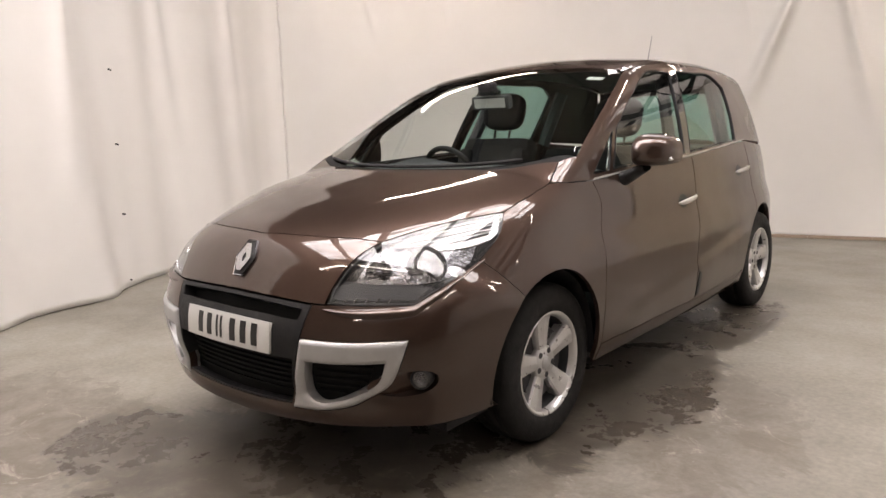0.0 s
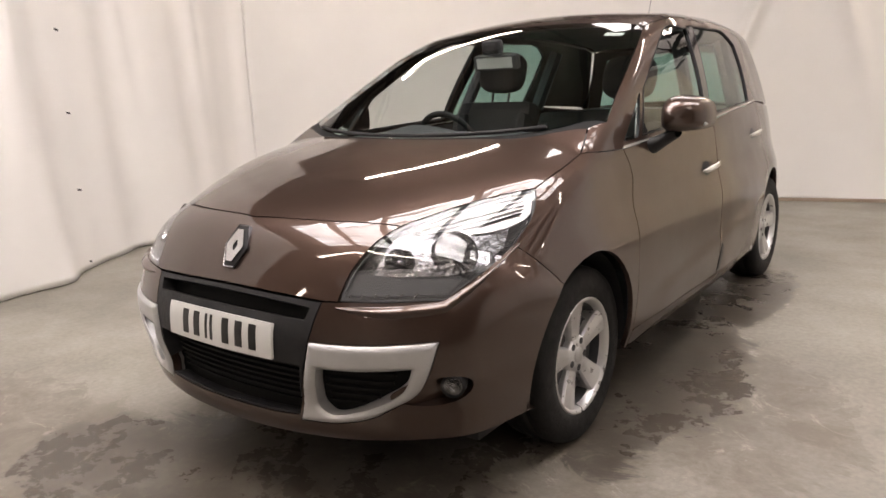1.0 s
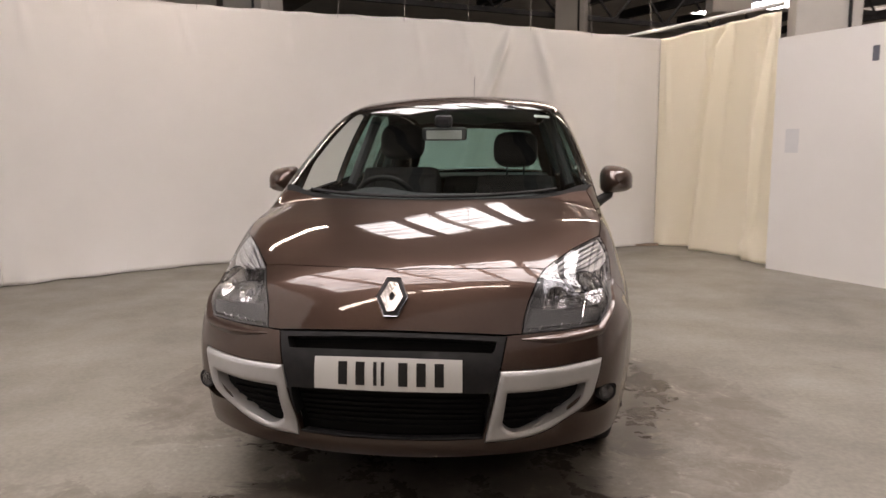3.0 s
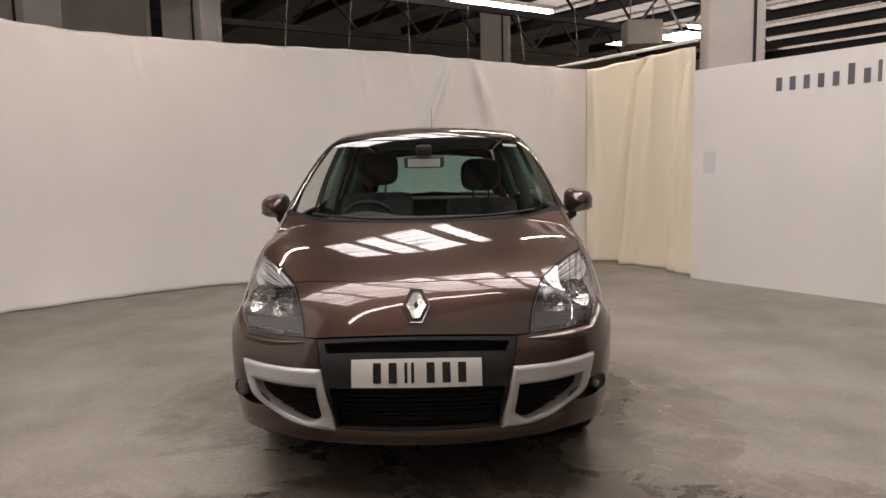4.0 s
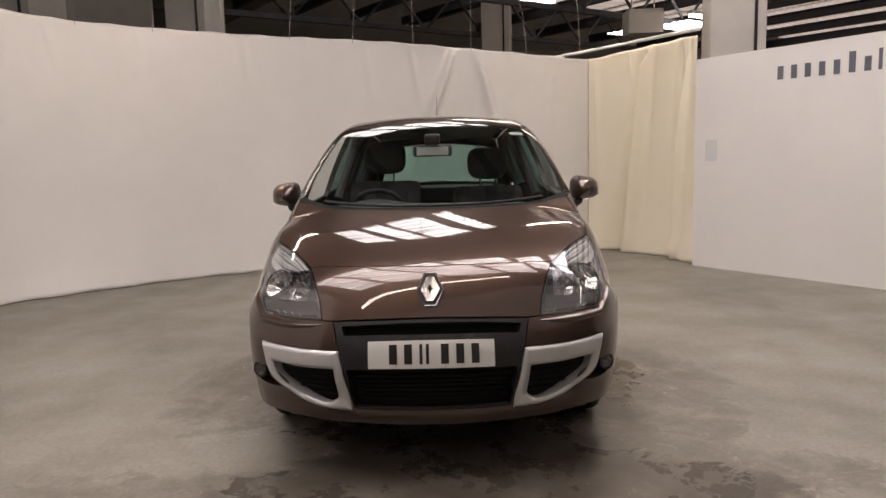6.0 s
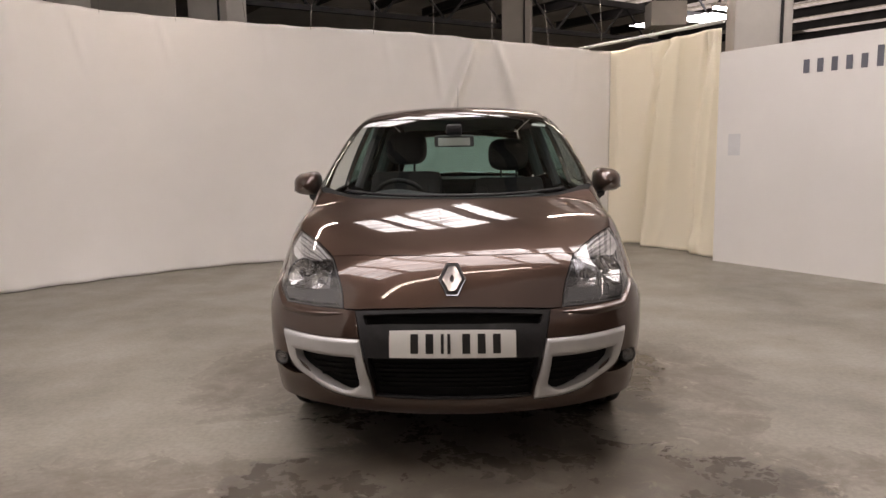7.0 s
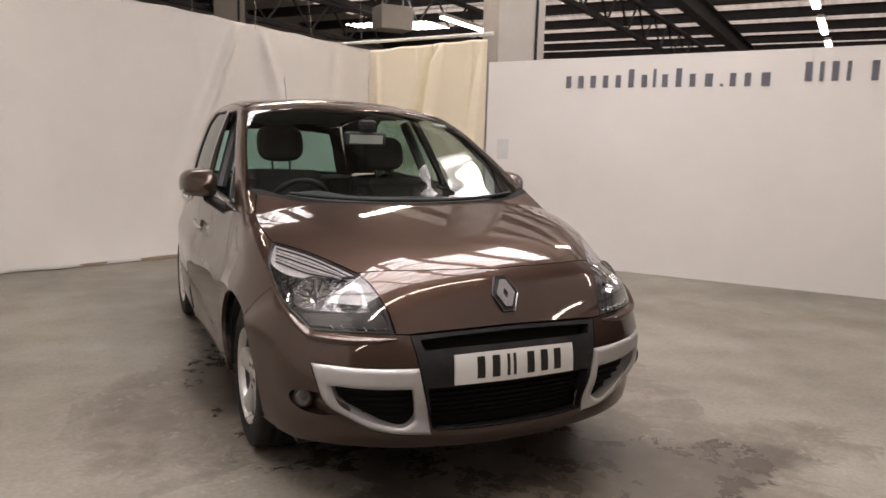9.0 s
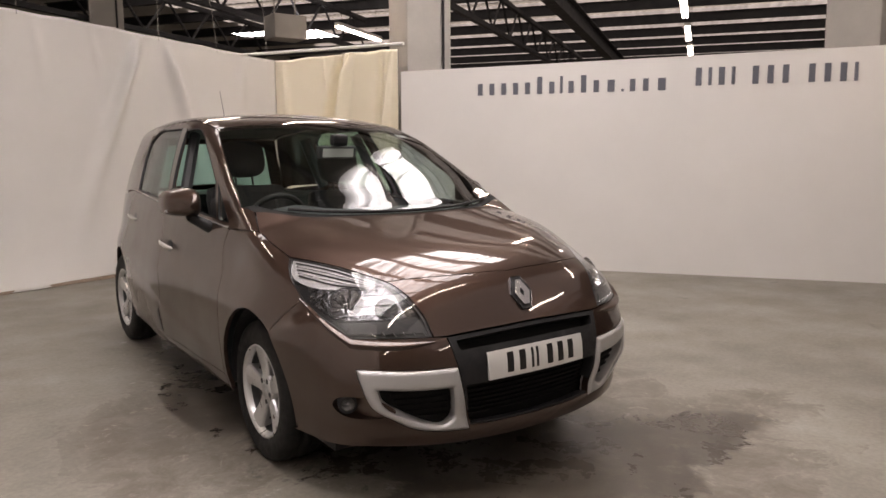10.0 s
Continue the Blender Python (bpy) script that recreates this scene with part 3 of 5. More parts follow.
def cream_folds(t, v):
    o = .010 * np.sin(t * 6.1 + .4 + .9 * v) + .006 * np.sin(t * 15 + 1.5 - 3 * v) * v
    for at, lean, w, deep, fall in ((1.20, -.56, .085, -.22, 2.0), (1.02, -.60, .12, .16, 2.0), (1.80, -.30, .05, -.15, 1.8), (1.66, -.26, .08, .07, 1.8), (.10, .12, .07, -.05, .8), (.75, .3, .05, -.03, .25), (1.1, -.5, .05, -.04, .3)):
        o = o + pleat(t, v, at, lean, w, deep, 1.02, fall)
    o = o - .06 * np.exp(-((t - 1.5) / .16) ** 2 - ((v - .05) / .05) ** 2)
    o = o * step(0, .2, t)
    return o + .20 * np.sin(np.clip(t / 1.85, 0, 1) * math.pi) * (1 - v) ** 1.5 - (.07 + .05 * np.sin(t * 7 + 1)) * (1 - v) ** 9


curtain("curtain_back", BACK, .008, (2.97, 2.87, 2.86, 2.84, 2.75, 2.635), THINVINYL, back_folds, "off-white vinyl sheet hung as a tight backdrop")
curtain("curtain_left", LEFT, .008, (3.5, 3.45, 3.35), VINYL, left_folds, "off-white vinyl sheet with soft vertical folds")
curtain("curtain_cream", CREAMP, .008, (2.635, 2.66, 2.68, 2.69), CREAM, cream_folds, "cream vinyl curtain with deep vertical folds")
WA, WB = Vector((2.943, 5.665)), Vector((7.2, -.19))
ww = wall_panel("wall_white", WA, WB, 0, 2.38, .1, WALLWHITE, "white painted partition wall with grey lettering")
for v in ww.data.vertices:
    if v.co.z > 1 and v.co.x > 5:
        v.co.z = 2.47
t_, q_, n_ = along(BACK, 40)
for i in range(18, 39, 3):
    j = min(i + 3, 39)
    bm = bmesh.new()
    a_, b_ = Vector((*(q_[i] - n_[i] * .12), .015)), Vector((*(q_[j] - n_[j] * .12), .015))
    d_ = b_ - a_
    box(bm, (0, 0, 0), (d_.length - .004, .05, .030), Matrix.Translation((a_ + b_) / 2) @ Euler((0, 0, math.atan2(d_.y, d_.x))).to_matrix().to_4x4(), bevel=.004)
    tagged(part("batten", bm, TIMBER), "brown timber batten weighing down the sheet's hem", "batten", "battens")
for z in (.06, .63, 1.217, 1.825):
    bm = bmesh.new()
    box(bm, (0, 0, 0), (.035, .012, .016), pose(-3.69, 1.481, z, 0, 15, 112), bevel=.004)
    tagged(part("clip", bm, BLACK), "small dark clip joining two vinyl sheets", "clip", "sheet clips")
for nm, a, b in (("wall_north", (-16, 26), (34, 26)), ("wall_east", (34, 26), (34, -9)), ("wall_south", (34, -9), (-16, -9)), ("wall_west", (-16, -14), (-16, 26))):
    wall_panel(nm, a, b, 0, 6.2, .3, CONCOL, "plain pale outer wall of the hall")

# batten along the foot of the back sheet, and a pole over the cream one
bm = bmesh.new()
rod(bm, (1.55, 7.86, 2.70), (2.96, 5.62, 2.715), .022, 12)
tagged(part("curtain_pole", bm, LAMPWHITE), "long white pole carrying the cream curtain", "pole")


def column(cx, cy, s):
    ob = thing("column", "pale painted concrete column with a cable conduit", "column", "columns", at=(cx, cy, 0))
    bm = bmesh.new()
    box(bm, (0, 0, 3.0), (s, s, 6.0), bevel=.015)
    part("shaft", bm, CONCOL, ob)
    bm = bmesh.new()
    rod(bm, (s / 2 - .12, -s / 2 - .02, .1), (s / 2 - .12, -s / 2 - .02, 5.9), .018)
    part("conduit", bm, BLACK, ob)
    ob.rotation_euler = (0, 0, radians(-10))
    return ob


column(3.52, 6.1, .62)
column(7.25, 2.1, .7)
column(-3.6, 8.2, .62)
column(-5.4, 6.9, .7)
column(1.2, 13.5, .6)


# the roof: sheeting with daylight strips between dark purlins, on lattice beams
ROOFZ = 5.0



def hall(u, v, z):
    """A place in the hall: u along the back sheet, v away from it, from the car's nose."""
    p = UP * u + VP * v
    return Vector((p.x, p.y, z))


def beam(name, a, b, w, h, label):
    """A rolled I-beam from a to b."""
    d = (b - a).normalized()
    side = Vector((-d.y, d.x, 0)).normalized()
    t, f = .007, .016
    sec = [(-w / 2, -h / 2), (w / 2, -h / 2), (w / 2, f - h / 2), (t, f - h / 2), (t, h / 2 - f), (w / 2, h / 2 - f), (w / 2, h / 2), (-w / 2, h / 2), (-w / 2, h / 2 - f), (-t, h / 2 - f), (-t, f - h / 2), (-w / 2, f - h / 2)]
    bm = bmesh.new()
    ends = [[bm.verts.new(e + side * x + Vector((0, 0, z))) for x, z in sec] for e in (a, b)]
    for i in range(12):
        j = (i + 1) % 12
        bm.faces.new((ends[0][i], ends[0][j], ends[1][j], ends[1][i]))
    bm.faces.new(ends[0][::-1])
    bm.faces.new(ends[1])
    bmesh.ops.recalc_face_normals(bm, faces=bm.faces)
    return tagged(part(name, bm, STEEL), label, "beam", name + "s")


for nm, u0, u1, mtl in (("ceiling", -22, 5.6, SHEET), ("ceiling_east", 5.6, 46, LIGHTSHEET)):
    c_ = bmesh.new()
    lo_ = [c_.verts.new(hall(u, v, ROOFZ + .3)) for u, v in ((u0, -24), (u1, -24), (u1, 24), (u0, 24))]
    c_.faces.new(lo_)
    bmesh.ops.recalc_face_normals(c_, faces=c_.faces)
    o_ = part(nm, c_, mtl)
    o_.modifiers.new("thickness", "SOLIDIFY").thickness = .05
    tagged(o_, "ribbed roof sheeting over dark steel purlins", "ceiling", kind="structure")
beam("girder", hall(10.2, 2.15, 4.3), hall(31, 2.15, 4.3), .24, .42, "dark blue-grey steel girder under the roof")
for i in range(11):
    beam("purlin", hall(9.35 + 2.3 * i, -13, ROOFZ - .1), hall(9.35 + 2.3 * i, 15, ROOFZ - .02), .16, .24, "dark steel roof purlin under grey sheeting")
for i in range(-7, 7):
    beam("purlin", hall(i * 1.55 - .175, -2.9, ROOFZ - .02), hall(i * 1.55 - .175, 15, ROOFZ - .02), .09, .2, "dark steel roof purlin under grey sheeting")


def lattice(v, u0=-12.5, u1=14.5):
    """A lattice beam across the hall."""
    ob = thing("roof_truss", "dark steel lattice roof truss", "truss", "roof trusses")
    za, zb = ROOFZ - .3, ROOFZ - 1.05
    for z in (za, zb):
        bm = bmesh.new()
        m = Matrix.Translation(hall((u0 + u1) / 2, v, z)) @ Euler((0, 0, math.atan2(UP.y, UP.x))).to_matrix().to_4x4()
        box(bm, (0, 0, 0), (u1 - u0, .1, .1), m)
        part("chord", bm, STEEL, ob)
    for i in range(int((u1 - u0) / 1.5)):
        bm = bmesh.new()
        sweep(bm, [hall(u0 + i * 1.5, v, zb), hall(u0 + i * 1.5 + .74, v, za), hall(u0 + i * 1.5 + .76, v, za), hall(u0 + i * 1.5 + 1.5, v, zb)], .028, 6)
        part("brace", bm, STEEL, ob)
    return ob


for v in (-7.5, 7.6, 10.6):
    lattice(v)
lattice(3.7, 9.5, 24.5)
# pale boarded wall with dark posts beyond the back sheet
wall_panel("wall_boarded", (-11.5, 4.4), (-4.65, 9.3), 0, 5.2, .12, CONCOL, "pale boarded wall beyond the backdrop")
for s_ in (.30, .62, .80):
    bm = bmesh.new()
    rod(bm, (-11.5 + 6.85 * s_ + .08, 4.4 + 4.9 * s_ - .1, 0), (-11.5 + 6.85 * s_ + .08, 4.4 + 4.9 * s_ - .1, 5.2), .07, 10)
    tagged(part("post", bm, STEEL), "dark steel post before a pale boarded wall", "post", "posts")
# cords that hold up the sheets
rnd = random.Random(5)
tc_, qc_, nc_ = along(BACK, 60)
zc_ = knots(np.linspace(0, tc_[-1], 6), (2.97, 2.87, 2.86, 2.84, 2.75, 2.635))(tc_)
for i in range(4, 60, 6):
    x_, y_, z_ = qc_[i][0], qc_[i][1], zc_[i]
    bm = bmesh.new()
    k_ = rnd.uniform(-.25, .25)
    sweep(bm, [(x_, y_ - .006, z_ - .05), (x_, y_, z_ + .02), (x_ + k_ * .2, y_, z_ + .5), (x_ + k_ * .8 + .03 * rnd.uniform(-1, 1), y_ + .05, z_ + 1.1), (x_ + k_, y_ + .1, ROOFZ + .28)], .0035, 5)
    tagged(part("cord", bm, TIE), "thin pale cord tying up the vinyl sheet", "cord", "cords")


def rooflight(u, v, su, sv, mtl=SKYLIGHT, label="ribbed translucent roof sheet bright with daylight"):
    """A corrugated daylight sheet, ribs along u."""
    n = int(sv / .045)
    verts, faces = [], []
    for j in range(n + 1):
        y = -sv / 2 + sv * j / n
        z = .012 * math.sin(y * 2 * math.pi / .18)
        verts += [(-su / 2, y, z), (su / 2, y, z)]
    for j in range(n):
        faces.append((2 * j, 2 * j + 1, 2 * j + 3, 2 * j + 2))
    ob = mesh_ob("roof_light", verts, faces, mtl, True)
    ob.matrix_basis = Matrix.Translation(hall(u, v, ROOFZ + .2)) @ pose(0, 0, 0, 0, 0, math.degrees(math.atan2(UP.y, UP.x)))
    return tagged(ob, label, "roof light", "roof lights")


for i in range(6):
    rooflight(-2.5 + i * 1.55, *((.7, 1.40, 2.8) if i < 4 else (1.0, 1.40, 1.65)))
for i in range(2):
    rooflight(2.95 + i * 1.55, 6.5, 1.40, 1.7, DULLSKY)
# unseen glowing sheets behind the camera, added to light the car's front
for i in range(8):
    rooflight(-4.1 + i * 1.55, -6.2, 1.55, 6.0, FILLSHEET, "unseen glowing roof sheet added as fill light")
# east roof panels between the purlins, their paleness put in as glow
for i in range(12):
    rooflight(8.2 + 2.3 * i, 4.0, 1.9, 17.5, GLOWSHEET, "pale roof sheet given a low glow of its own")
for c_, su_ in (((4.85, 12.2, 3.82), .95), ((3.95, 12.75, 3.82), .5)):
    far_ = rooflight(0, 0, su_, .9)
    far_.location = c_
bm = bmesh.new()
box(bm, (3.62, 10.6, 3.62), (.62, .5, .42), bevel=.02)
for x_ in (-.2, .2):
    rod(bm, (3.62 + x_, 10.6, 3.82), (3.62 + x_, 10.6, ROOFZ + .29), .012, 6)
tagged(part("duct_box", bm, CONCOL), "pale grey boxed duct under the dark roof", "duct")


def tube_lamp(c, ang, z, length=1.8):
    ob = thing("strip_light", "white fluorescent strip light hung from the roof, lit, real or added fill", "lamp", "strip lights", at=(c[0], c[1], z))
    bm = bmesh.new()
    box(bm, (0, 0, .05), (length, .11, .06), bevel=.008)
    part("housing", bm, LAMPWHITE, ob)
    bm = bmesh.new()
    for s in (-.03, .03):
        rod(bm, (-length / 2 + .03, s, 0), (length / 2 - .03, s, 0), .019, 10)
    part("tube", bm, TUBE, ob)
    for s in (-.4, .4):
        bm = bmesh.new()
        rod(bm, (s * length, 0, .08), (s * length, 0, ROOFZ + .3 - z), .004, 5)
        part("chain", bm, STEEL, ob)
    ob.rotation_euler = (0, 0, radians(ang))
    return ob


UA = 34.9
for c, z in (((.95, 7.65), 3.55), ((4.85, 10.05), 3.55), ((8.26, 5.48), 3.67), ((10.6, 7.1), 3.67), ((12.9, 8.7), 3.67)):
    tube_lamp(c, UA, z)
# the strips at y below -2 are unseen, added for more fill light
for c, a_ in (((-.98, -1.92), UA), ((.56, -.84), UA), ((-2.70, 4.22), UA), ((4.77, 4.18), UA), ((-3.2, -4.6), UA), ((1.0, -5.2), UA), ((4.6, -2.6), UA), ((5.0, .2), 125)):
    tube_lamp(c, a_, 3.6)
# extra strip kept out of view, added to brighten the cream curtain
tube_lamp((2.15, 6.15), UA, 3.95, 1.8)

# ---------------------------------------------------------------- the car
car = thing("car", "brown metallic family car standing on the concrete floor", "car")
FWD = Round(1.1)
WY, RY, WZ = .95, 3.653, .326
AY, AZ, R = .895, .35, .374
RAY = 3.60


def arch(y0, a0, a1, n=14, x=.89, r=R):
    t = np.radians(np.linspace(a0, a1, n))
    return np.stack([0 * t + x, y0 + r * np.cos(t), AZ + r * np.sin(t)], 1)


def inner(d):
    return lambda p: skin(p) + d


HL_IN, HL_OUT, HL_KINK, HL_TOP, HL_SEAM = (.457, .128, .684), (.742, .262, .70), (.82, .536, .822), (.775, .735, .964), (.536, .329, .877)
GR_T, GR_B = (.412, .092, .692), (.331, .037, .332)
low = line((0, .03, .258), (.4, .07, .26), (.7, .2, .266), (.84, .42, .27), (.885, .56, .275))
bump_arch = arch(AY, 191, 123)
SEAM_ARCH = tuple(bump_arch[-1])
fang_top_in, fang_tip = (.392, .04, .577), (.747, .22, .588)
fang = ring(line(fang_top_in, (.55, .09, .579), fang_tip), line(fang_tip, (.738, .2, .53), (.70, .18, .44), (.61, .12, .362), (.48, .08, .324), (.338, .04, .316)), line((.338, .04, .316), fang_top_in))
fang_hole = ring(line((.414, .05, .497), (.55, .09, .50), (.69, .16, .511)), line((.69, .16, .511), (.668, .15, .445), (.60, .12, .39), (.53, .1, .364), (.43, .05, .355), (.404, .05, .372), (.404, .05, .41), (.414, .05, .497)))
fog = np.array([(.722 + .078 * math.cos(a), .205 + .095 * math.cos(a), .432 + .014 * math.cos(a) + (.046 + .006 * math.cos(a)) * math.sin(a)) for a in np.linspace(0, 2 * math.pi, 32, endpoint=False)])
LEDGE = line(HL_KINK, (.79, .40, .758), HL_OUT)
half = ring(low, bump_arch, line(SEAM_ARCH, HL_KINK), LEDGE, line(HL_OUT, (.6, .18, .69), HL_IN), line(HL_IN, GR_T), line(GR_T, GR_B), line(GR_B, (.2, .02, .328), (0, .015, .327)))
bumper = patch("front_bumper", FWD, both(half), PAINT, holes=[fang, fang * (-1, 1, 1), fog, fog * (-1, 1, 1)], parent=car, h=.022, rim=.03, gap=.0015)
patch("silver_trim", FWD, fang, SILVER, holes=[fang_hole], h=.007, lift=.011, rim=.045, gap=.0015, crown=.011, soften=.016, parent=bumper, label="silver plastic trim round a black intake", mirror=True)
patch("intake", FWD, fang_hole, MESHBLACK, h=.03, gap=-.012, rim=0, f=inner(.045), parent=bumper, mirror=True)
for k in range(5):
    z = .372 + .026 * k
    a, b = .425, (.52, .58, .615, .635, .645)[k]
    patch("intake_slat", FWD, ring(line((a, .05, z), (b, .14, z)), line((b, .14, z), (b, .14, z + .009)), line((b, .14, z + .009), (a, .05, z + .009))), MESHBLACK, h=.03, gap=0, rim=.02, f=inner(.034), parent=bumper, mirror=True)
patch("fog_recess", FWD, fog, PAINT, h=.010, gap=-.003, rim=0, f=lambda q: skin(q) + .006 + .045 * step(.655, .745, np.abs(q[:, 0])), parent=bumper, mirror=True)
gr_half = ring(line((0, .07, .70), (.2, .07, .699), GR_T), line(GR_T, GR_B), line(GR_B, (.2, .02, .328), (0, .015, .327)))
slot = both(ring(line((0, .05, .688), (.378, .06, .681)), line((.378, .06, .681), (.364, .06, .64), (0, .05, .64), smooth=False)))
mesh_half = ring(line((0, .0, .498), (.358, .02, .498)), line((.358, .02, .498), (.338, .02, .343)), line((.338, .02, .343), (0, .0, .339)))
patch("grille", FWD, both(gr_half), BLACK, holes=[slot, both(mesh_half)], h=.03, rim=.05, parent=bumper, label="black plastic grille panel")
patch("grille_back", FWD, both(gr_half), MESHBLACK, h=.05, rim=0, f=inner(.055), parent=bumper)
bm = bmesh.new()
box(bm, (0, .135, .5), (.86, .012, .44), bevel=.003)
part("intake_backing", bm, MESHBLACK, bumper)
for k in range(7):
    z = .352 + .0205 * k
    b = .336 + .018 * k / 6
    patch("grille_slat", FWD, both(ring(line((0, .0, z), (b, .03, z)), line((b, .03, z), (b, .03, z + .008)), line((b, .03, z + .008), (0, 0, z + .008)))), MESHBLACK, h=.05, gap=0, rim=.02, f=inner(.042), parent=bumper)
lip = np.array(list(line(HL_IN, (.6, .18, .69), HL_OUT, n=12)) + list(LEDGE[::-1][1:]))
for s in (1, -1):
    bm = bmesh.new()
    rows = []
    for i, pt in enumerate(lip):
        t = i / (len(lip) - 1)
        k = math.sin(math.pi * min(t * 2.6 + .12, 1) / 2) * (1 - step(.45, .98, t) * .72)
        way = np.array((-.36 * pt[0], .96, 0))
        way /= np.linalg.norm(way)
        base = meet((pt - way * .3 - (0, 0, .004))[None], way[None], reach=.8)[0]
        nr = slope(base[None])[0] * (1, 1, .25)
        nr /= np.linalg.norm(nr)
        sec = [base - nr * .006 + (0, 0, .003), base + nr * .004 * k - (0, 0, .001), base + nr * .013 * k - (0, 0, .006 * k), base + nr * .022 * k - (0, 0, .0115 * k), base + nr * .024 * k - (0, 0, .017 * k), base + nr * .020 * k - (0, 0, .025 * k), base + nr * .004 * k - (0, 0, .05 * k), base - nr * .008 - (0, 0, .065 * k)]
        rows.append([bm.verts.new(v * np.array((s, 1, 1))) for v in sec])
    for p_, q2 in zip(rows, rows[1:]):
        for j in range(len(p_) - 1):
            bm.faces.new((p_[j], p_[j + 1], q2[j + 1], q2[j]))
    bmesh.ops.recalc_face_normals(bm, faces=bm.faces)
    part("lamp_ledge", bm, PAINT, bumper, smooth=True)
nose_half = ring(line((0, .07, .704), (.2, .07, .703), (.412, .09, .696)), line((.412, .09, .696), HL_IN), line(HL_IN, (.468, .18, .754), (.5, .257, .824), HL_SEAM), line(HL_SEAM, (.35, .26, .892), (0, .21, .899)))
patch("nose_panel", Flat((0, .75, -.66)), both(nose_half), PAINT, parent=car, h=.022)
HD_R, WS_C = (.775, 1.05, 1.035), (.722, 1.20, 1.085)
hood_half = ring(line((0, .21, .899), (.35, .26, .892), HL_SEAM), line(HL_SEAM, (.66, .535, .938), HL_TOP), line(HL_TOP, (.785, .9, 1.005), HD_R), line(HD_R, WS_C), line(WS_C, (.5, 1.05, 1.08), (.25, .985, 1.08), (0, .965, 1.08)))
patch("hood", Flat((0, .25, -.97)), both(hood_half), PAINT, parent=car, h=.025)
hl = ring(line(HL_IN, (.6, .18, .69), HL_OUT), LEDGE[::-1], line(HL_KINK, (.815, .66, .90), HL_TOP), line(HL_TOP, (.66, .535, .938), HL_SEAM), line(HL_SEAM, (.5, .257, .824), (.468, .18, .754), HL_IN))
HLP = Flat((-.45, .6, -.66))
lamps = patch("headlight", HLP, hl, LENS, h=.022, rim=.03, lift=-.001, gap=.0012, parent=car, mirror=True)
BOWLS = []
for x_, z_, r_, deep_ in ((.700, .808, .070, .055), (.590, .795, .044, .038)):
    axis_ = Vector((.40, -.76, .51)).normalized()
    c_ = Vector(meet(np.array([[x_, -.6, z_]]), np.array([[0, 1.0, 0]]), inner(.020))[0])
    BOWLS.append((c_, axis_, r_, deep_))


def bowl_rim(c, axis, r, n=32):
    q = axis.to_track_quat("Z", "Y")
    return np.array([tuple(c + q @ Vector((r * math.cos(2 * math.pi * i / n), r * math.sin(2 * math.pi * i / n), 0))) for i in range(n)])


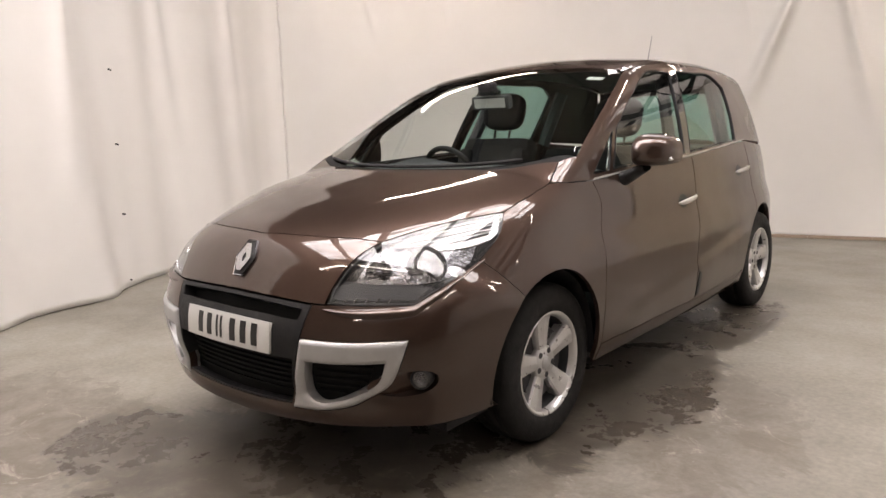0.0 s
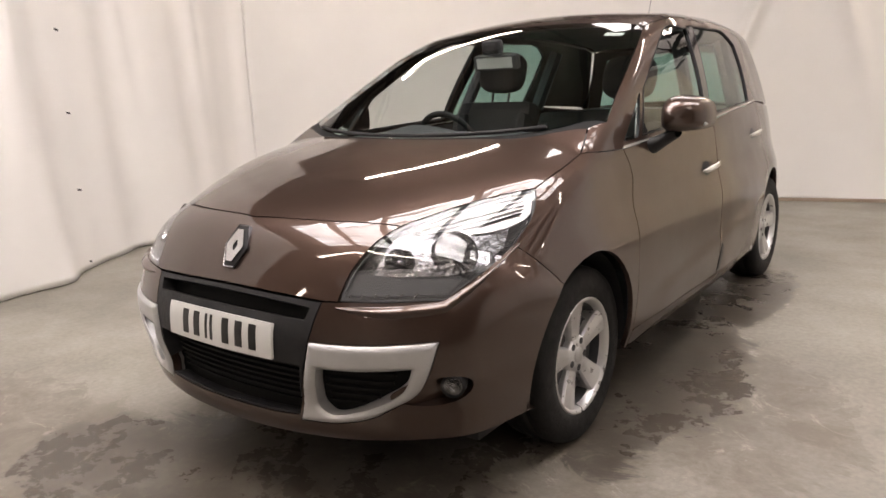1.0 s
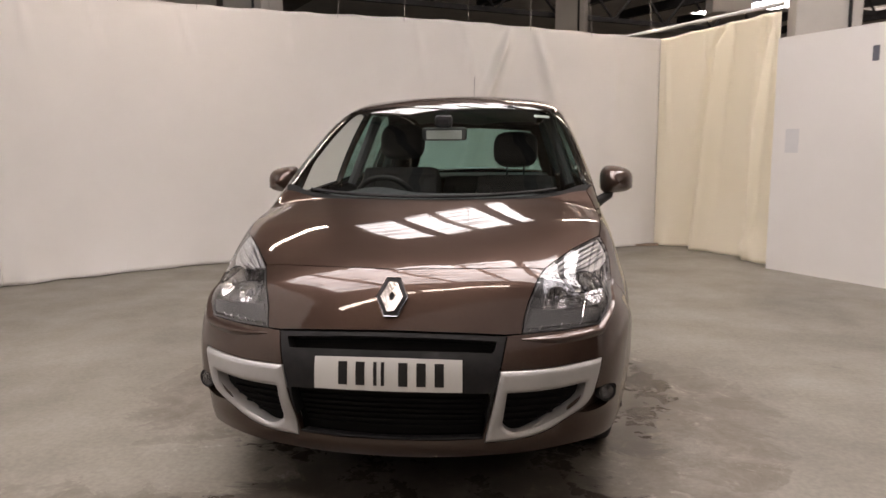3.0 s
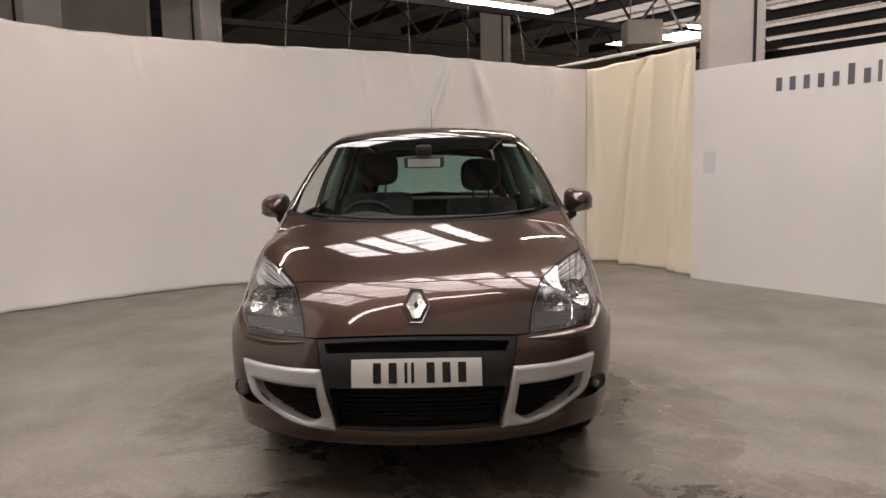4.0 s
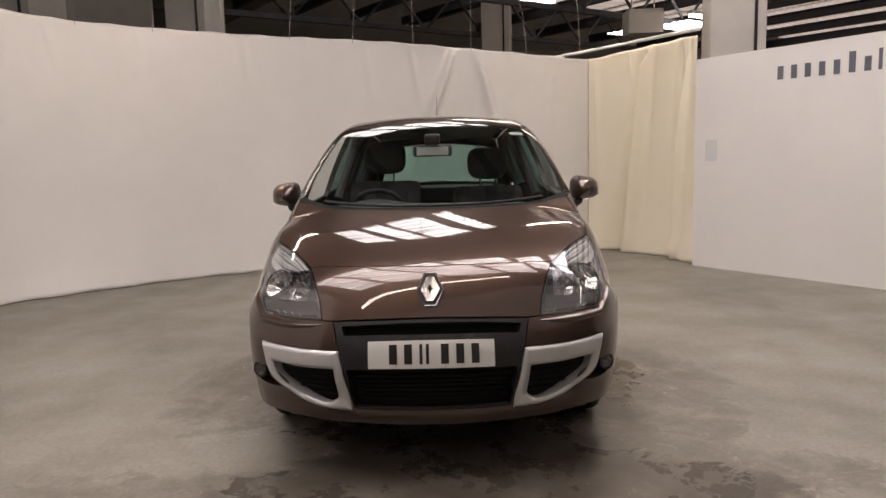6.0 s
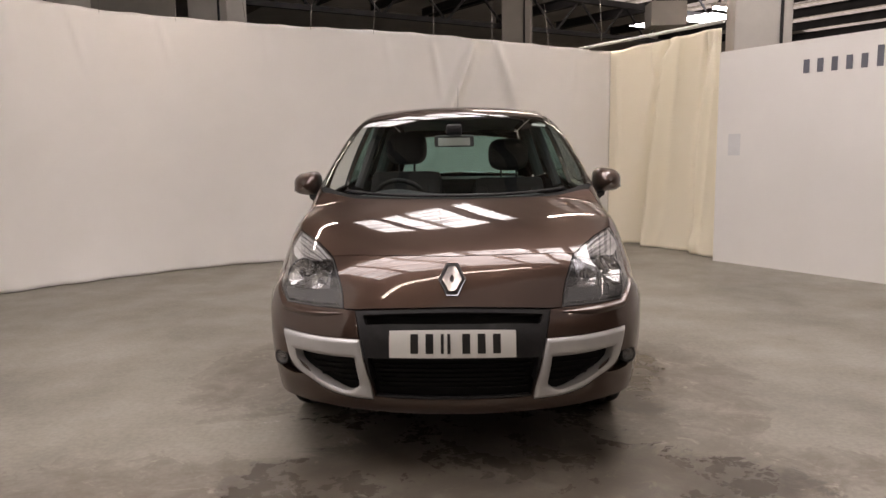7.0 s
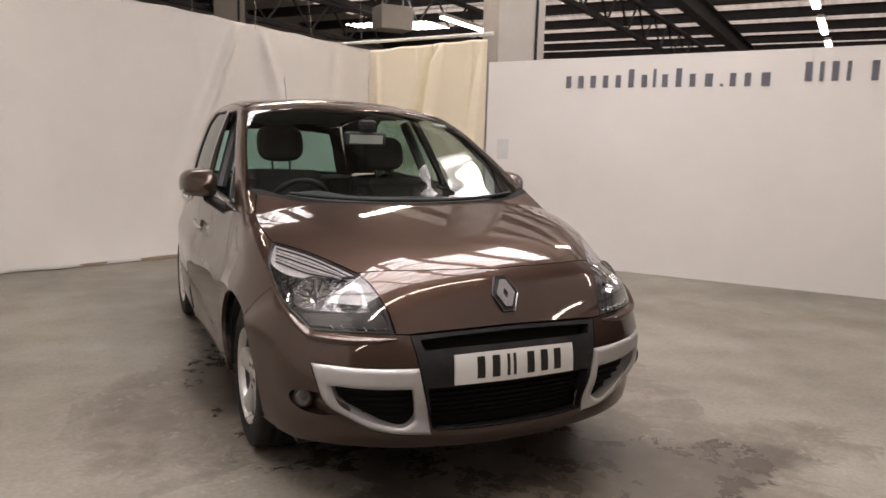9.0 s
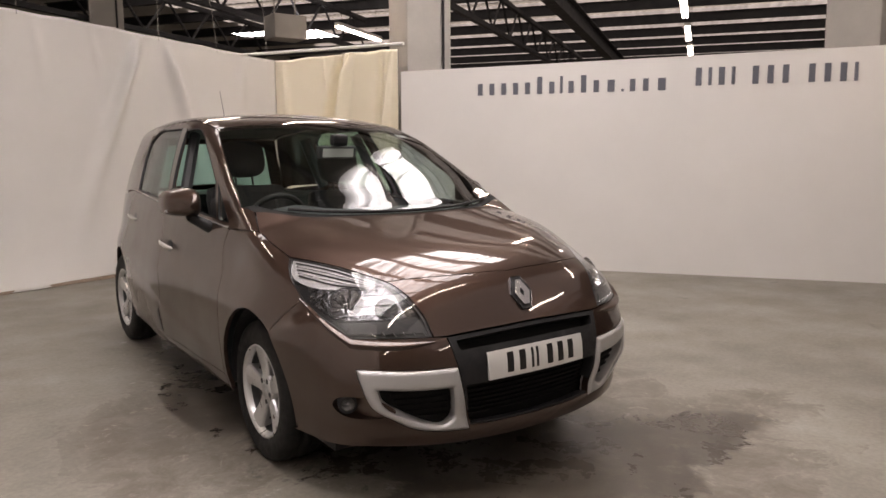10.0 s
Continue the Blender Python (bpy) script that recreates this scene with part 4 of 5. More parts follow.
backs = patch("headlight_housing", HLP, hl, LAMPDARK, holes=[bowl_rim(*b_[:3]) for b_ in BOWLS], h=.02, gap=.001, rim=0, f=inner(.022), parent=car, mirror=True)
edges_ = patch("lens_edge", HLP, hl, BEZEL, holes=[hl * .955 + hl.mean(0) * .045], h=.02, gap=.0015, rim=.008, f=inner(.005), mirror=True)
refl = ring(line((.525, .2, .752), (.62, .26, .742), (.75, .38, .752), (.798, .50, .83)), line((.798, .50, .83), (.775, .56, .872), (.66, .42, .853), (.55, .335, .868), (.525, .2, .752)))
for s, ob in zip((1, -1), lamps):
    # bright bowl, turn lamp strip and a row of small light ribs under the lens
    for nm, outline, mtl, f in (
            ("reflector_plate", refl, LAMPPLATE, inner(.0195)),
            ("turn_lamp", ring(line((.545, .34, .872), (.66, .525, .93), (.765, .72, .955)), line((.765, .72, .955), (.80, .66, .905), (.78, .56, .875), (.67, .42, .855), (.545, .34, .872))), LAMPSILVER, inner(.013)),
            ("lower_bezel", ring(line((.468, .14, .70), (.6, .19, .706), (.738, .275, .715)), line((.738, .275, .715), (.755, .33, .745)), line((.755, .33, .745), (.62, .24, .745), (.49, .19, .755)), line((.49, .19, .755), (.468, .14, .70))), BEZEL, inner(.012))):
        o = patch(nm, HLP, outline, mtl, holes=[bowl_rim(b_[0], b_[1], b_[2] * 1.02) for b_ in BOWLS] if outline is refl else [], h=.02, gap=0, rim=.02, f=f, parent=None)
        if s < 0:
            o.data.transform(Matrix.Diagonal((-1, 1, 1, 1)))
            o.data.flip_normals()
        o.parent = ob
    for k in range(6):
        x = .49 + .036 * k
        p = meet(np.array([[x, -.6, .702 + .0016 * k]]), np.array([[0, 1.0, 0]]), inner(.009))[0]
        bm = bmesh.new()
        box(bm, (0, 0, 0), (.0035, .010, .022), Matrix.Translation((s * p[0], p[1] + .002, p[2] + .004)) @ pose(0, 0, 0, -20, s * 35, 0), bevel=.0012)
        part("light_rib", bm, LAMPCHROME, ob)
    up_edge, low_edge = line((.56, .345, .866), (.66, .515, .922), (.762, .70, .945), n=14), line((.60, .36, .845), (.69, .45, .858), (.785, .62, .893), n=14)
    for k in range(5):
        t = (k + .5) / 5
        pts = (1 - t) * up_edge + t * low_edge
        hit = meet(pts + np.array((.27, -.36, .4)), np.tile(np.array((-.45, .6, -.66)), (len(pts), 1)), inner(.009), 1.4)
        bm = bmesh.new()
        sweep(bm, hit * (s, 1, 1), .0032, 6)
        part("turn_lamp_rib", bm, LAMPSILVER if k % 2 else BEZEL, ob, smooth=True)
    for c, axis, r, deep in BOWLS:
        # fluted bowl, its bulb shield and a ring round the mouth
        q = (axis * Vector((1, 1, 1))).to_track_quat("Z", "Y").to_matrix().to_4x4()
        m = Matrix.Diagonal((s, 1, 1, 1)) @ Matrix.Translation(c) @ q
        n = 36
        bm = bmesh.new()
        rows = []
        for k, (dp, rr) in enumerate(((.002, 1.0), (-.12 * deep, .97), (-.4 * deep, .80), (-.7 * deep, .56), (-.95 * deep, .28), (-deep, .02))):
            rows.append([bm.verts.new((r * rr * (1 + (.03 if i % 3 == 0 else -.02) * (0 < k < 5)) * math.cos(2 * math.pi * i / n), r * rr * (1 + (.03 if i % 3 == 0 else -.02) * (0 < k < 5)) * math.sin(2 * math.pi * i / n), dp)) for i in range(n)])
        for p, q2 in zip(rows, rows[1:]):
            for i in range(n):
                bm.faces.new((p[i], p[(i + 1) % n], q2[(i + 1) % n], q2[i]))
        bmesh.ops.transform(bm, matrix=m, verts=bm.verts)
        bmesh.ops.recalc_face_normals(bm, faces=bm.faces)
        part("reflector_bowl", bm, LAMPCHROME, ob)
        bm = bmesh.new()
        lathe(bm, [(-deep, .006), (-deep * .5, .007), (-deep * .45, .014), (-deep * .12, .013), (-deep * .02, .008), (-deep * .01, .0005)], 20, "z")
        bmesh.ops.transform(bm, matrix=m, verts=bm.verts)
        bmesh.ops.recalc_face_normals(bm, faces=bm.faces)
        part("bulb_shield", bm, FOGDARK, ob, smooth=True)
        bm = bmesh.new()
        lathe(bm, [(.0, r * .985), (.002, r), (.002, r + .002), (-.004, r + .003)], 36, "z")
        bmesh.ops.transform(bm, matrix=m, verts=bm.verts)
        bmesh.ops.recalc_face_normals(bm, faces=bm.faces)
        part("bowl_ring", bm, BEZEL, ob, smooth=True)
    cf = meet(np.array([[.766, -.4, .449]]), np.array([[0, 1.0, 0]]), inner(.022))[0]
    fl_ob = new("fog_lamp")
    fl_ob.parent = bumper
    bm = bmesh.new()
    lathe(bm, [(-.012, .029), (-.015, .026), (.016, .017), (.02, .001)], 24, "y")
    part("reflector", bm, FOGDARK, fl_ob, smooth=True)
    bm = bmesh.new()
    lathe(bm, [(-.008, .029), (-.016, .030), (-.016, .036), (.03, .037)], 24, "y")
    part("lamp_ring", bm, BLACK, fl_ob, smooth=True)
    bm = bmesh.new()
    lathe(bm, [(-.021, .001), (-.019, .016), (-.012, .027)], 24, "y")
    part("lens", bm, LENS, fl_ob, smooth=True)
    fl_ob.matrix_basis = pose(s * cf[0], cf[1], cf[2], 0, 0, s * 22)
for o, b, e in zip(lamps, backs, edges_):
    b.parent = o
    e.parent = o

SD = Flat((-1, 0, 0))
SDO = Flat((-.85, .15, -.5))
BF = (.828, 1.335, 1.04)
front_seam = line(BF, (.85, 1.375, .95), (.886, 1.325, .80), (.904, 1.30, .6), (.88, 1.305, .325))
D1B = (.88, 1.305, .325)
fender = ring(line(HL_KINK, (.815, .66, .90), HL_TOP), line(HL_TOP, (.785, .9, 1.005), HD_R), line(HD_R, (.81, 1.2, 1.04), BF), front_seam, line(D1B, (.87, 1.27, .255)), arch(AY, -14, 123), line(SEAM_ARCH, HL_KINK))
patch("fender", SDO, fender, PAINT, parent=car, mirror=True, h=.025, gap=.0015)
D2B, D2T = (.88, 2.33, .33), (.822, 2.45, 1.09)
mid_seam = line(D2T, (.875, 2.42, .9), (.91, 2.33, .64), (.9, 2.31, .48), D2B)
belt1, belt2 = line(D2T, (.828, 1.9, 1.066), BF), line((.80, 3.45, 1.148), (.81, 3.0, 1.122), D2T)
d1 = ring(front_seam, line(D1B, D2B), mid_seam[::-1], belt1)
door1 = patch("front_door", SD, d1, PAINT, parent=car, mirror=True)
D3T = (.80, 3.45, 1.148)
ra = arch(RAY, 190, 118)
d2 = ring(mid_seam, line(D2B, (.87, 3.2, .333)), line((.87, 3.2, .333), tuple(ra[0])), ra, line(tuple(ra[-1]), (.85, 3.46, .9), D3T), belt2)
door2 = patch("rear_door", SD, d2, PAINT, parent=car, mirror=True)
qr = ring(line(D3T, (.85, 3.46, .9), tuple(ra[-1])), arch(RAY, 118, -12), line(tuple(arch(RAY, -12, -13, 2)[0]), (.8, 4.12, .3)), line((.8, 4.12, .3), (.8, 4.12, 1.1)), line((.8, 4.12, 1.1), D3T))
patch("rear_quarter", SD, qr, PAINT, parent=car, mirror=True)
sill = ring(line(D1B, D2B, (.87, 3.2, .333), smooth=False), line((.87, 3.2, .333), (.86, 3.2, .24)), line((.86, 3.2, .24), (.86, 1.275, .24)), line((.86, 1.275, .24), D1B))
patch("sill", SD, sill, PAINT, parent=car, mirror=True)
for y0, zb in ((WY, .0), (RY, .0)):
    for s in (1, -1):
        bm = bmesh.new()
        lathe(bm, [(.50 * s, .02), (.50 * s, .372), ((.86 if y0 < 2 else .765) * s, .376)], 40, "x", (0, (AY if y0 < 2 else RAY), AZ))
        cut = [v for v in bm.verts if v.co.z < .235]
        bmesh.ops.delete(bm, geom=cut, context="VERTS")
        part("wheel_arch_liner", bm, BLACK, car, smooth=True)
# door handles, each over a dark cup
for (y0, z0, x0), doors in (((2.265, .872, .884), door1), ((3.24, .968, .853), door2)):
    e = np.array([(x0, y0 - .035 + .055 * math.cos(a), z0 - .002 + .036 * math.sin(a)) for a in np.linspace(0, 2 * math.pi, 24, endpoint=False)])
    cups = patch("handle_cup", SD, e, BLACK, h=.02, gap=0, rim=.0, lift=.0012, mirror=True)
    for s, d, cup in zip((1, -1), doors, cups):
        cup.parent = d
        px = float(meet(np.array([[1.3, y0, z0]]), np.array([[-1.0, 0, 0]]))[0][0])
        bm = bmesh.new()
        ts = np.linspace(-1, 1, 15)
        rr = [[] for _ in ts]
        for i, t in enumerate(ts):
            for j in range(8):
                a = 2 * math.pi * j / 8
                k = math.sqrt(max(1 - t ** 4, .05))
                rr[i].append(bm.verts.new((s * (px + .012 + .024 * (1 - t * t) ** .6 + .009 * math.cos(a) * k), y0 + .112 * t, z0 + .012 * t + .015 * math.sin(a) * k)))
        for p, q2 in zip(rr, rr[1:]):
            for j in range(8):
                bm.faces.new((p[j], p[(j + 1) % 8], q2[(j + 1) % 8], q2[j]))
        bm.faces.new(rr[0])
        bm.faces.new(rr[-1])
        bmesh.ops.recalc_face_normals(bm, faces=bm.faces)
        part("door_handle", bm, HANDLE, d, "pale metallic pull handle", smooth=True)
# dark notch at the foot of the seam between the doors, laid on as a black patch
patch("seam_notch", SD, ring(line((.9, 2.318, .345), (.9, 2.36, .345)), line((.9, 2.36, .345), (.9, 2.37, .46)), line((.9, 2.37, .46), (.9, 2.335, .485)), line((.9, 2.335, .485), (.9, 2.318, .345))), BLACK, gap=0, rim=.003, lift=.003, parent=car, mirror=True)
# glass house
WS_B, WS_T = (.733, 1.29, 1.105), (.622, 2.01, 1.535)
ws_half = ring(line((0, .985, 1.085), (.25, 1.01, 1.09), (.5, 1.09, 1.10), (.66, 1.185, 1.11), WS_B), line(WS_B, (.70, 1.62, 1.325), WS_T), line(WS_T, (.3, 1.985, 1.57), (0, 1.955, 1.567)))
patch("windscreen", Flat((0, .5, -.86)), both(ws_half), WSGLASS, parent=car, h=.035, gap=.001, rim=.004)
cowl_half = ring(line((0, .97, 1.08), (.25, .99, 1.08), (.5, 1.055, 1.08), WS_C), line(WS_C, WS_B), line(WS_B, (.66, 1.19, 1.11), (.5, 1.09, 1.10), (.25, 1.01, 1.09), (0, .985, 1.085)))
patch("cowl", Flat((0, .35, -.93)), both(cowl_half), MESHBLACK, parent=car, h=.03, gap=.001, lift=-.004)
RAIL = line(WS_T, (.598, 2.45, 1.59), (.59, 3.2, 1.585), (.56, 3.95, 1.53))
roof_half = ring(line((0, 1.955, 1.567), (.3, 1.985, 1.57), WS_T), RAIL, line((.56, 3.95, 1.53), (.3, 4.07, 1.55), (0, 4.10, 1.555)))
patch("roof", Flat((0, 0, -1)), both(roof_half), PAINT, parent=car, h=.045)
PIL = Flat((-.85, .1, -.52))
frame_out = ring(line(WS_C, WS_B), line(WS_B, (.70, 1.62, 1.325), WS_T), RAIL, line((.56, 3.95, 1.53), (.64, 4.08, 1.3), (.7, 4.14, 1.1)), line((.7, 4.14, 1.1), D3T), belt2, belt1, line(BF, (.81, 1.2, 1.04), HD_R), line(HD_R, WS_C))
w_q = ring(line((.81, 1.36, 1.065), (.816, 1.50, 1.072)), line((.816, 1.50, 1.072), (.75, 1.62, 1.24)), line((.75, 1.62, 1.24), (.79, 1.48, 1.15), (.81, 1.36, 1.065)))
w_1 = ring(line((.816, 1.535, 1.075), (.81, 2.36, 1.105)), line((.81, 2.36, 1.105), (.63, 2.52, 1.535)), line((.63, 2.52, 1.535), (.62, 2.25, 1.525), (.695, 1.925, 1.40), (.75, 1.66, 1.25)), line((.75, 1.66, 1.25), (.816, 1.535, 1.075)))
w_2 = ring(line((.81, 2.43, 1.108), (.79, 3.27, 1.150)), line((.79, 3.27, 1.150), (.70, 3.34, 1.35), (.63, 3.36, 1.47)), line((.63, 3.36, 1.47), (.615, 3.25, 1.528), (.61, 2.9, 1.542), (.61, 2.62, 1.54)), line((.61, 2.62, 1.54), (.81, 2.43, 1.108)))
patch("pillar_frame", PIL, frame_out, PAINT, holes=[w_q, w_1, w_2], parent=car, mirror=True, h=.026)
bpil = ring(line((.81, 2.365, 1.107), (.81, 2.425, 1.109)), line((.81, 2.425, 1.109), (.61, 2.615, 1.538)), line((.61, 2.615, 1.538), (.62, 2.525, 1.536)), line((.62, 2.525, 1.536), (.81, 2.365, 1.107)))
patch("b_pillar_trim", PIL, bpil, GLOSSBLACK, parent=car, mirror=True, gap=-.004, lift=.002, rim=.004)
for w, mtl in ((w_q, SIDEGLASS), (w_1, SIDEGLASS), (w_2, REARGLASS)):
    panes = patch("side_window", PIL, w, mtl, gap=-.006, rim=0, lift=-.008, parent=car, mirror=True, h=.04)
    if w is w_1:
        # the driver's window is wound down
        bpy.data.objects.remove(panes[1])
    patch("window_seal", PIL, w, BLACK, holes=[np.asarray(w) * .985 + np.asarray(w).mean(0) * .015 if w is w_q else np.asarray(w) * .975 + np.asarray(w).mean(0) * .025], gap=0, rim=.012, lift=.0015, parent=car, mirror=True, h=.04)
strip1 = ring(belt1[::-1], line(D2T, (.81, 3.0, 1.122), D3T), line(D3T, np.add(D3T, (0, 0, .012))), line(np.add(D3T, (0, 0, .012)), (.81, 3.0, 1.134), np.add(D2T, (0, 0, .012)), (.828, 1.9, 1.078), np.add(BF, (0, .02, .012))), line(np.add(BF, (0, .02, .012)), BF))
patch("belt_strip", PIL, strip1, HANDLE, gap=.001, rim=.004, lift=.003, parent=car, mirror=True, h=.04, label="thin bright strip under the side windows")
tail_half = ring(line((0, 4.25, .25), (.5, 4.2, .25), (.78, 4.12, .3)), line((.78, 4.12, .3), (.78, 4.12, 1.1)), line((.78, 4.12, 1.1), (.64, 4.08, 1.3), (.55, 3.97, 1.53)), line((.55, 3.97, 1.53), (0, 4.10, 1.555)))
rw_half = ring(line((0, 4.2, 1.13), (.60, 4.2, 1.13)), line((.60, 4.2, 1.13), (.48, 4.1, 1.48)), line((.48, 4.1, 1.48), (0, 4.1, 1.50)))
patch("tailgate", Flat((0, -1, 0)), both(tail_half), PAINT, holes=[both(rw_half)], parent=car, h=.05)
patch("rear_window", Flat((0, -1, 0)), both(rw_half), REARGLASS, gap=-.004, rim=0, lift=-.006, parent=car, h=.06)
bm = bmesh.new()
box(bm, (0, 2.2, .22), (1.5, 3.6, .03))
part("underbody", bm, BLACK, car)


# wheels
def wheel(x, y, turn):
    s = 1 if x > 0 else -1
    w = new("wheel")
    w.parent = car
    bm = bmesh.new()
    lathe(bm, [(-.09, .2), (-.1, .215), (-.1055, .25), (-.103, .29), (-.094, .312), (-.08, .321), (-.06, .326), (-.035, .3265), (-.033, .320), (-.027, .320), (-.025, .327), (.025, .327), (.027, .320), (.033, .320), (.035, .3265), (.06, .326), (.08, .321), (.094, .312), (.103, .29), (.1055, .25), (.1, .218), (.09, .21)], 72)
    part("tyre", bm, RUBBER, w, smooth=True)
    rim = new("rim")
    rim.parent = w
    bm = bmesh.new()
    lathe(bm, [(-.085, .205), (-.02, .185), (.05, .188), (.076, .194)], 64)
    part("barrel", bm, BEZEL, rim, smooth=True)
    bm = bmesh.new()
    lathe(bm, [(.070, .192), (.082, .196), (.093, .200), (.1, .2085), (.1, .214), (.094, .217)], 64)
    part("rim_lip", bm, ALLOY, rim, smooth=True)
    bm = bmesh.new()
    lathe(bm, [(.045, .001), (.045, .14), (.052, .146), (.03, .148)], 40)
    part("brake_disc", bm, STEEL, rim, smooth=True)
    for k in range(5):
        a = radians(turn + 72 * k)
        bm = bmesh.new()
        rows = []
        for t in np.linspace(0, 1, 7):
            r = .03 + .172 * t
            wd = .027 + .029 * t ** 1.2
            xx = .074 + .018 * t ** 2
            prof = [(-wd, -.03), (-wd, xx - .014 - .0), (-wd * .86, xx - .004), (0, xx), (wd * .86, xx - .004), (wd, xx - .014), (wd, -.03 + .06)]
            rows.append([bm.verts.new((max(px, .03), r * math.cos(a) - l * math.sin(a), r * math.sin(a) + l * math.cos(a))) for l, px in prof])
        for p, q2 in zip(rows, rows[1:]):
            for i in range(len(p) - 1):
                bm.faces.new((p[i], p[i + 1], q2[i + 1], q2[i]))
        bmesh.ops.recalc_face_normals(bm, faces=bm.faces)
        part("spoke", bm, ALLOY, rim)
        bm = bmesh.new()
        b = a + radians(36)
        rod(bm, (.06, .052 * math.cos(b), .052 * math.sin(b)), (.0765, .052 * math.cos(b), .052 * math.sin(b)), .0125, 12)
        part("wheel_bolt", bm, STEEL, rim)
    bm = bmesh.new()
    lathe(bm, [(.04, .074), (.068, .072), (.074, .066), (.0755, .04), (.076, .03)], 32)
    part("hub", bm, ALLOY, rim, smooth=True)
    bm = bmesh.new()
    lathe(bm, [(.074, .03), (.08, .028), (.081, .001)], 24)
    part("hub_cap", bm, SILVER, rim, smooth=True)
    w.matrix_basis = pose(x, y, WZ, 0, 0, 0 if s > 0 else 180)
    return w


for x in (.745, -.745):
    wheel(x, WY, 98)
    wheel(x * .985, RY, 80)

# number plate, badge
pl = [(x, .03, z) for x, z in ((-.26, .507), (.26, .507), (.26, .618), (-.26, .618))]
plate = patch("number_plate", FWD, ring(line(pl[0], pl[1]), line(pl[1], pl[2]), line(pl[2], pl[3]), line(pl[3], pl[0])), WHITEPLATE, h=.03, gap=0, lift=.012, rim=.011, parent=bumper, label="white number plate with black bars")
x = -.172
for wdt in (.032, .032, .012, .012, None, .032, .032, .032):
    if wdt is None:
        x += .034
        continue
    patch("plate_bar", FWD, ring(line((x, .03, .525), (x + wdt, .03, .525)), line((x + wdt, .03, .525), (x + wdt, .03, .602)), line((x + wdt, .03, .602), (x, .03, .602)), line((x, .03, .602), (x, .03, .525))), PLATEBLACK, h=.03, gap=0, lift=.0132, rim=.001, parent=plate)
    x += wdt + (.0305 if wdt > .02 else .0145)
bp = meet(np.array([[0, -.6, .812]]), np.array([[0, 1.0, 0]]))
bn = slope(bp)[0]
badge = new("badge")
badge.parent = bumper
badge["label"] = "silver lozenge badge with a dark surround"
tilt = math.degrees(math.atan2(bn[2], -bn[1]))
badge.matrix_basis = pose(0, bp[0][1], bp[0][2], 90 - tilt, 0, 0)


def lozenge(w, h, cut, z0, z1):
    pts = [(w, 0), (cut, h), (-cut, h), (-w, 0), (-cut, -h), (cut, -h)]
    return [(a, b, z0) for a, b in pts], [(a, b, z1) for a, b in pts]


def lozenge_part(name, mtl, outer, inside_, z0, z1):
    bm = bmesh.new()
    (a0, a1) = lozenge(*outer, z0, z1)
    o0, o1 = [bm.verts.new(v) for v in a0], [bm.verts.new(v) for v in a1]
    if inside_:
        b0, b1 = lozenge(*inside_, z0, z1 - .002)
        i0, i1 = [bm.verts.new(v) for v in b0], [bm.verts.new(v) for v in b1]
    for i in range(6):
        j = (i + 1) % 6
        bm.faces.new((o0[i], o0[j], o1[j], o1[i]))
        if inside_:
            bm.faces.new((o1[i], o1[j], i1[j], i1[i]))
            bm.faces.new((i0[j], i0[i], i1[i], i1[j]))
    if not inside_:
        bm.faces.new(o1)
    bmesh.ops.recalc_face_normals(bm, faces=bm.faces)
    return part(name, bm, mtl, badge)


lozenge_part("badge_base", BLACK, (.054, .070, .022), None, -.01, .006)
lozenge_part("badge_edge", FOGDARK, (.058, .075, .025), (.054, .070, .022), -.01, .008)
lozenge_part("badge_lozenge", BADGESILVER, (.041, .056, .014), (.011, .018, .002), .0, .014)


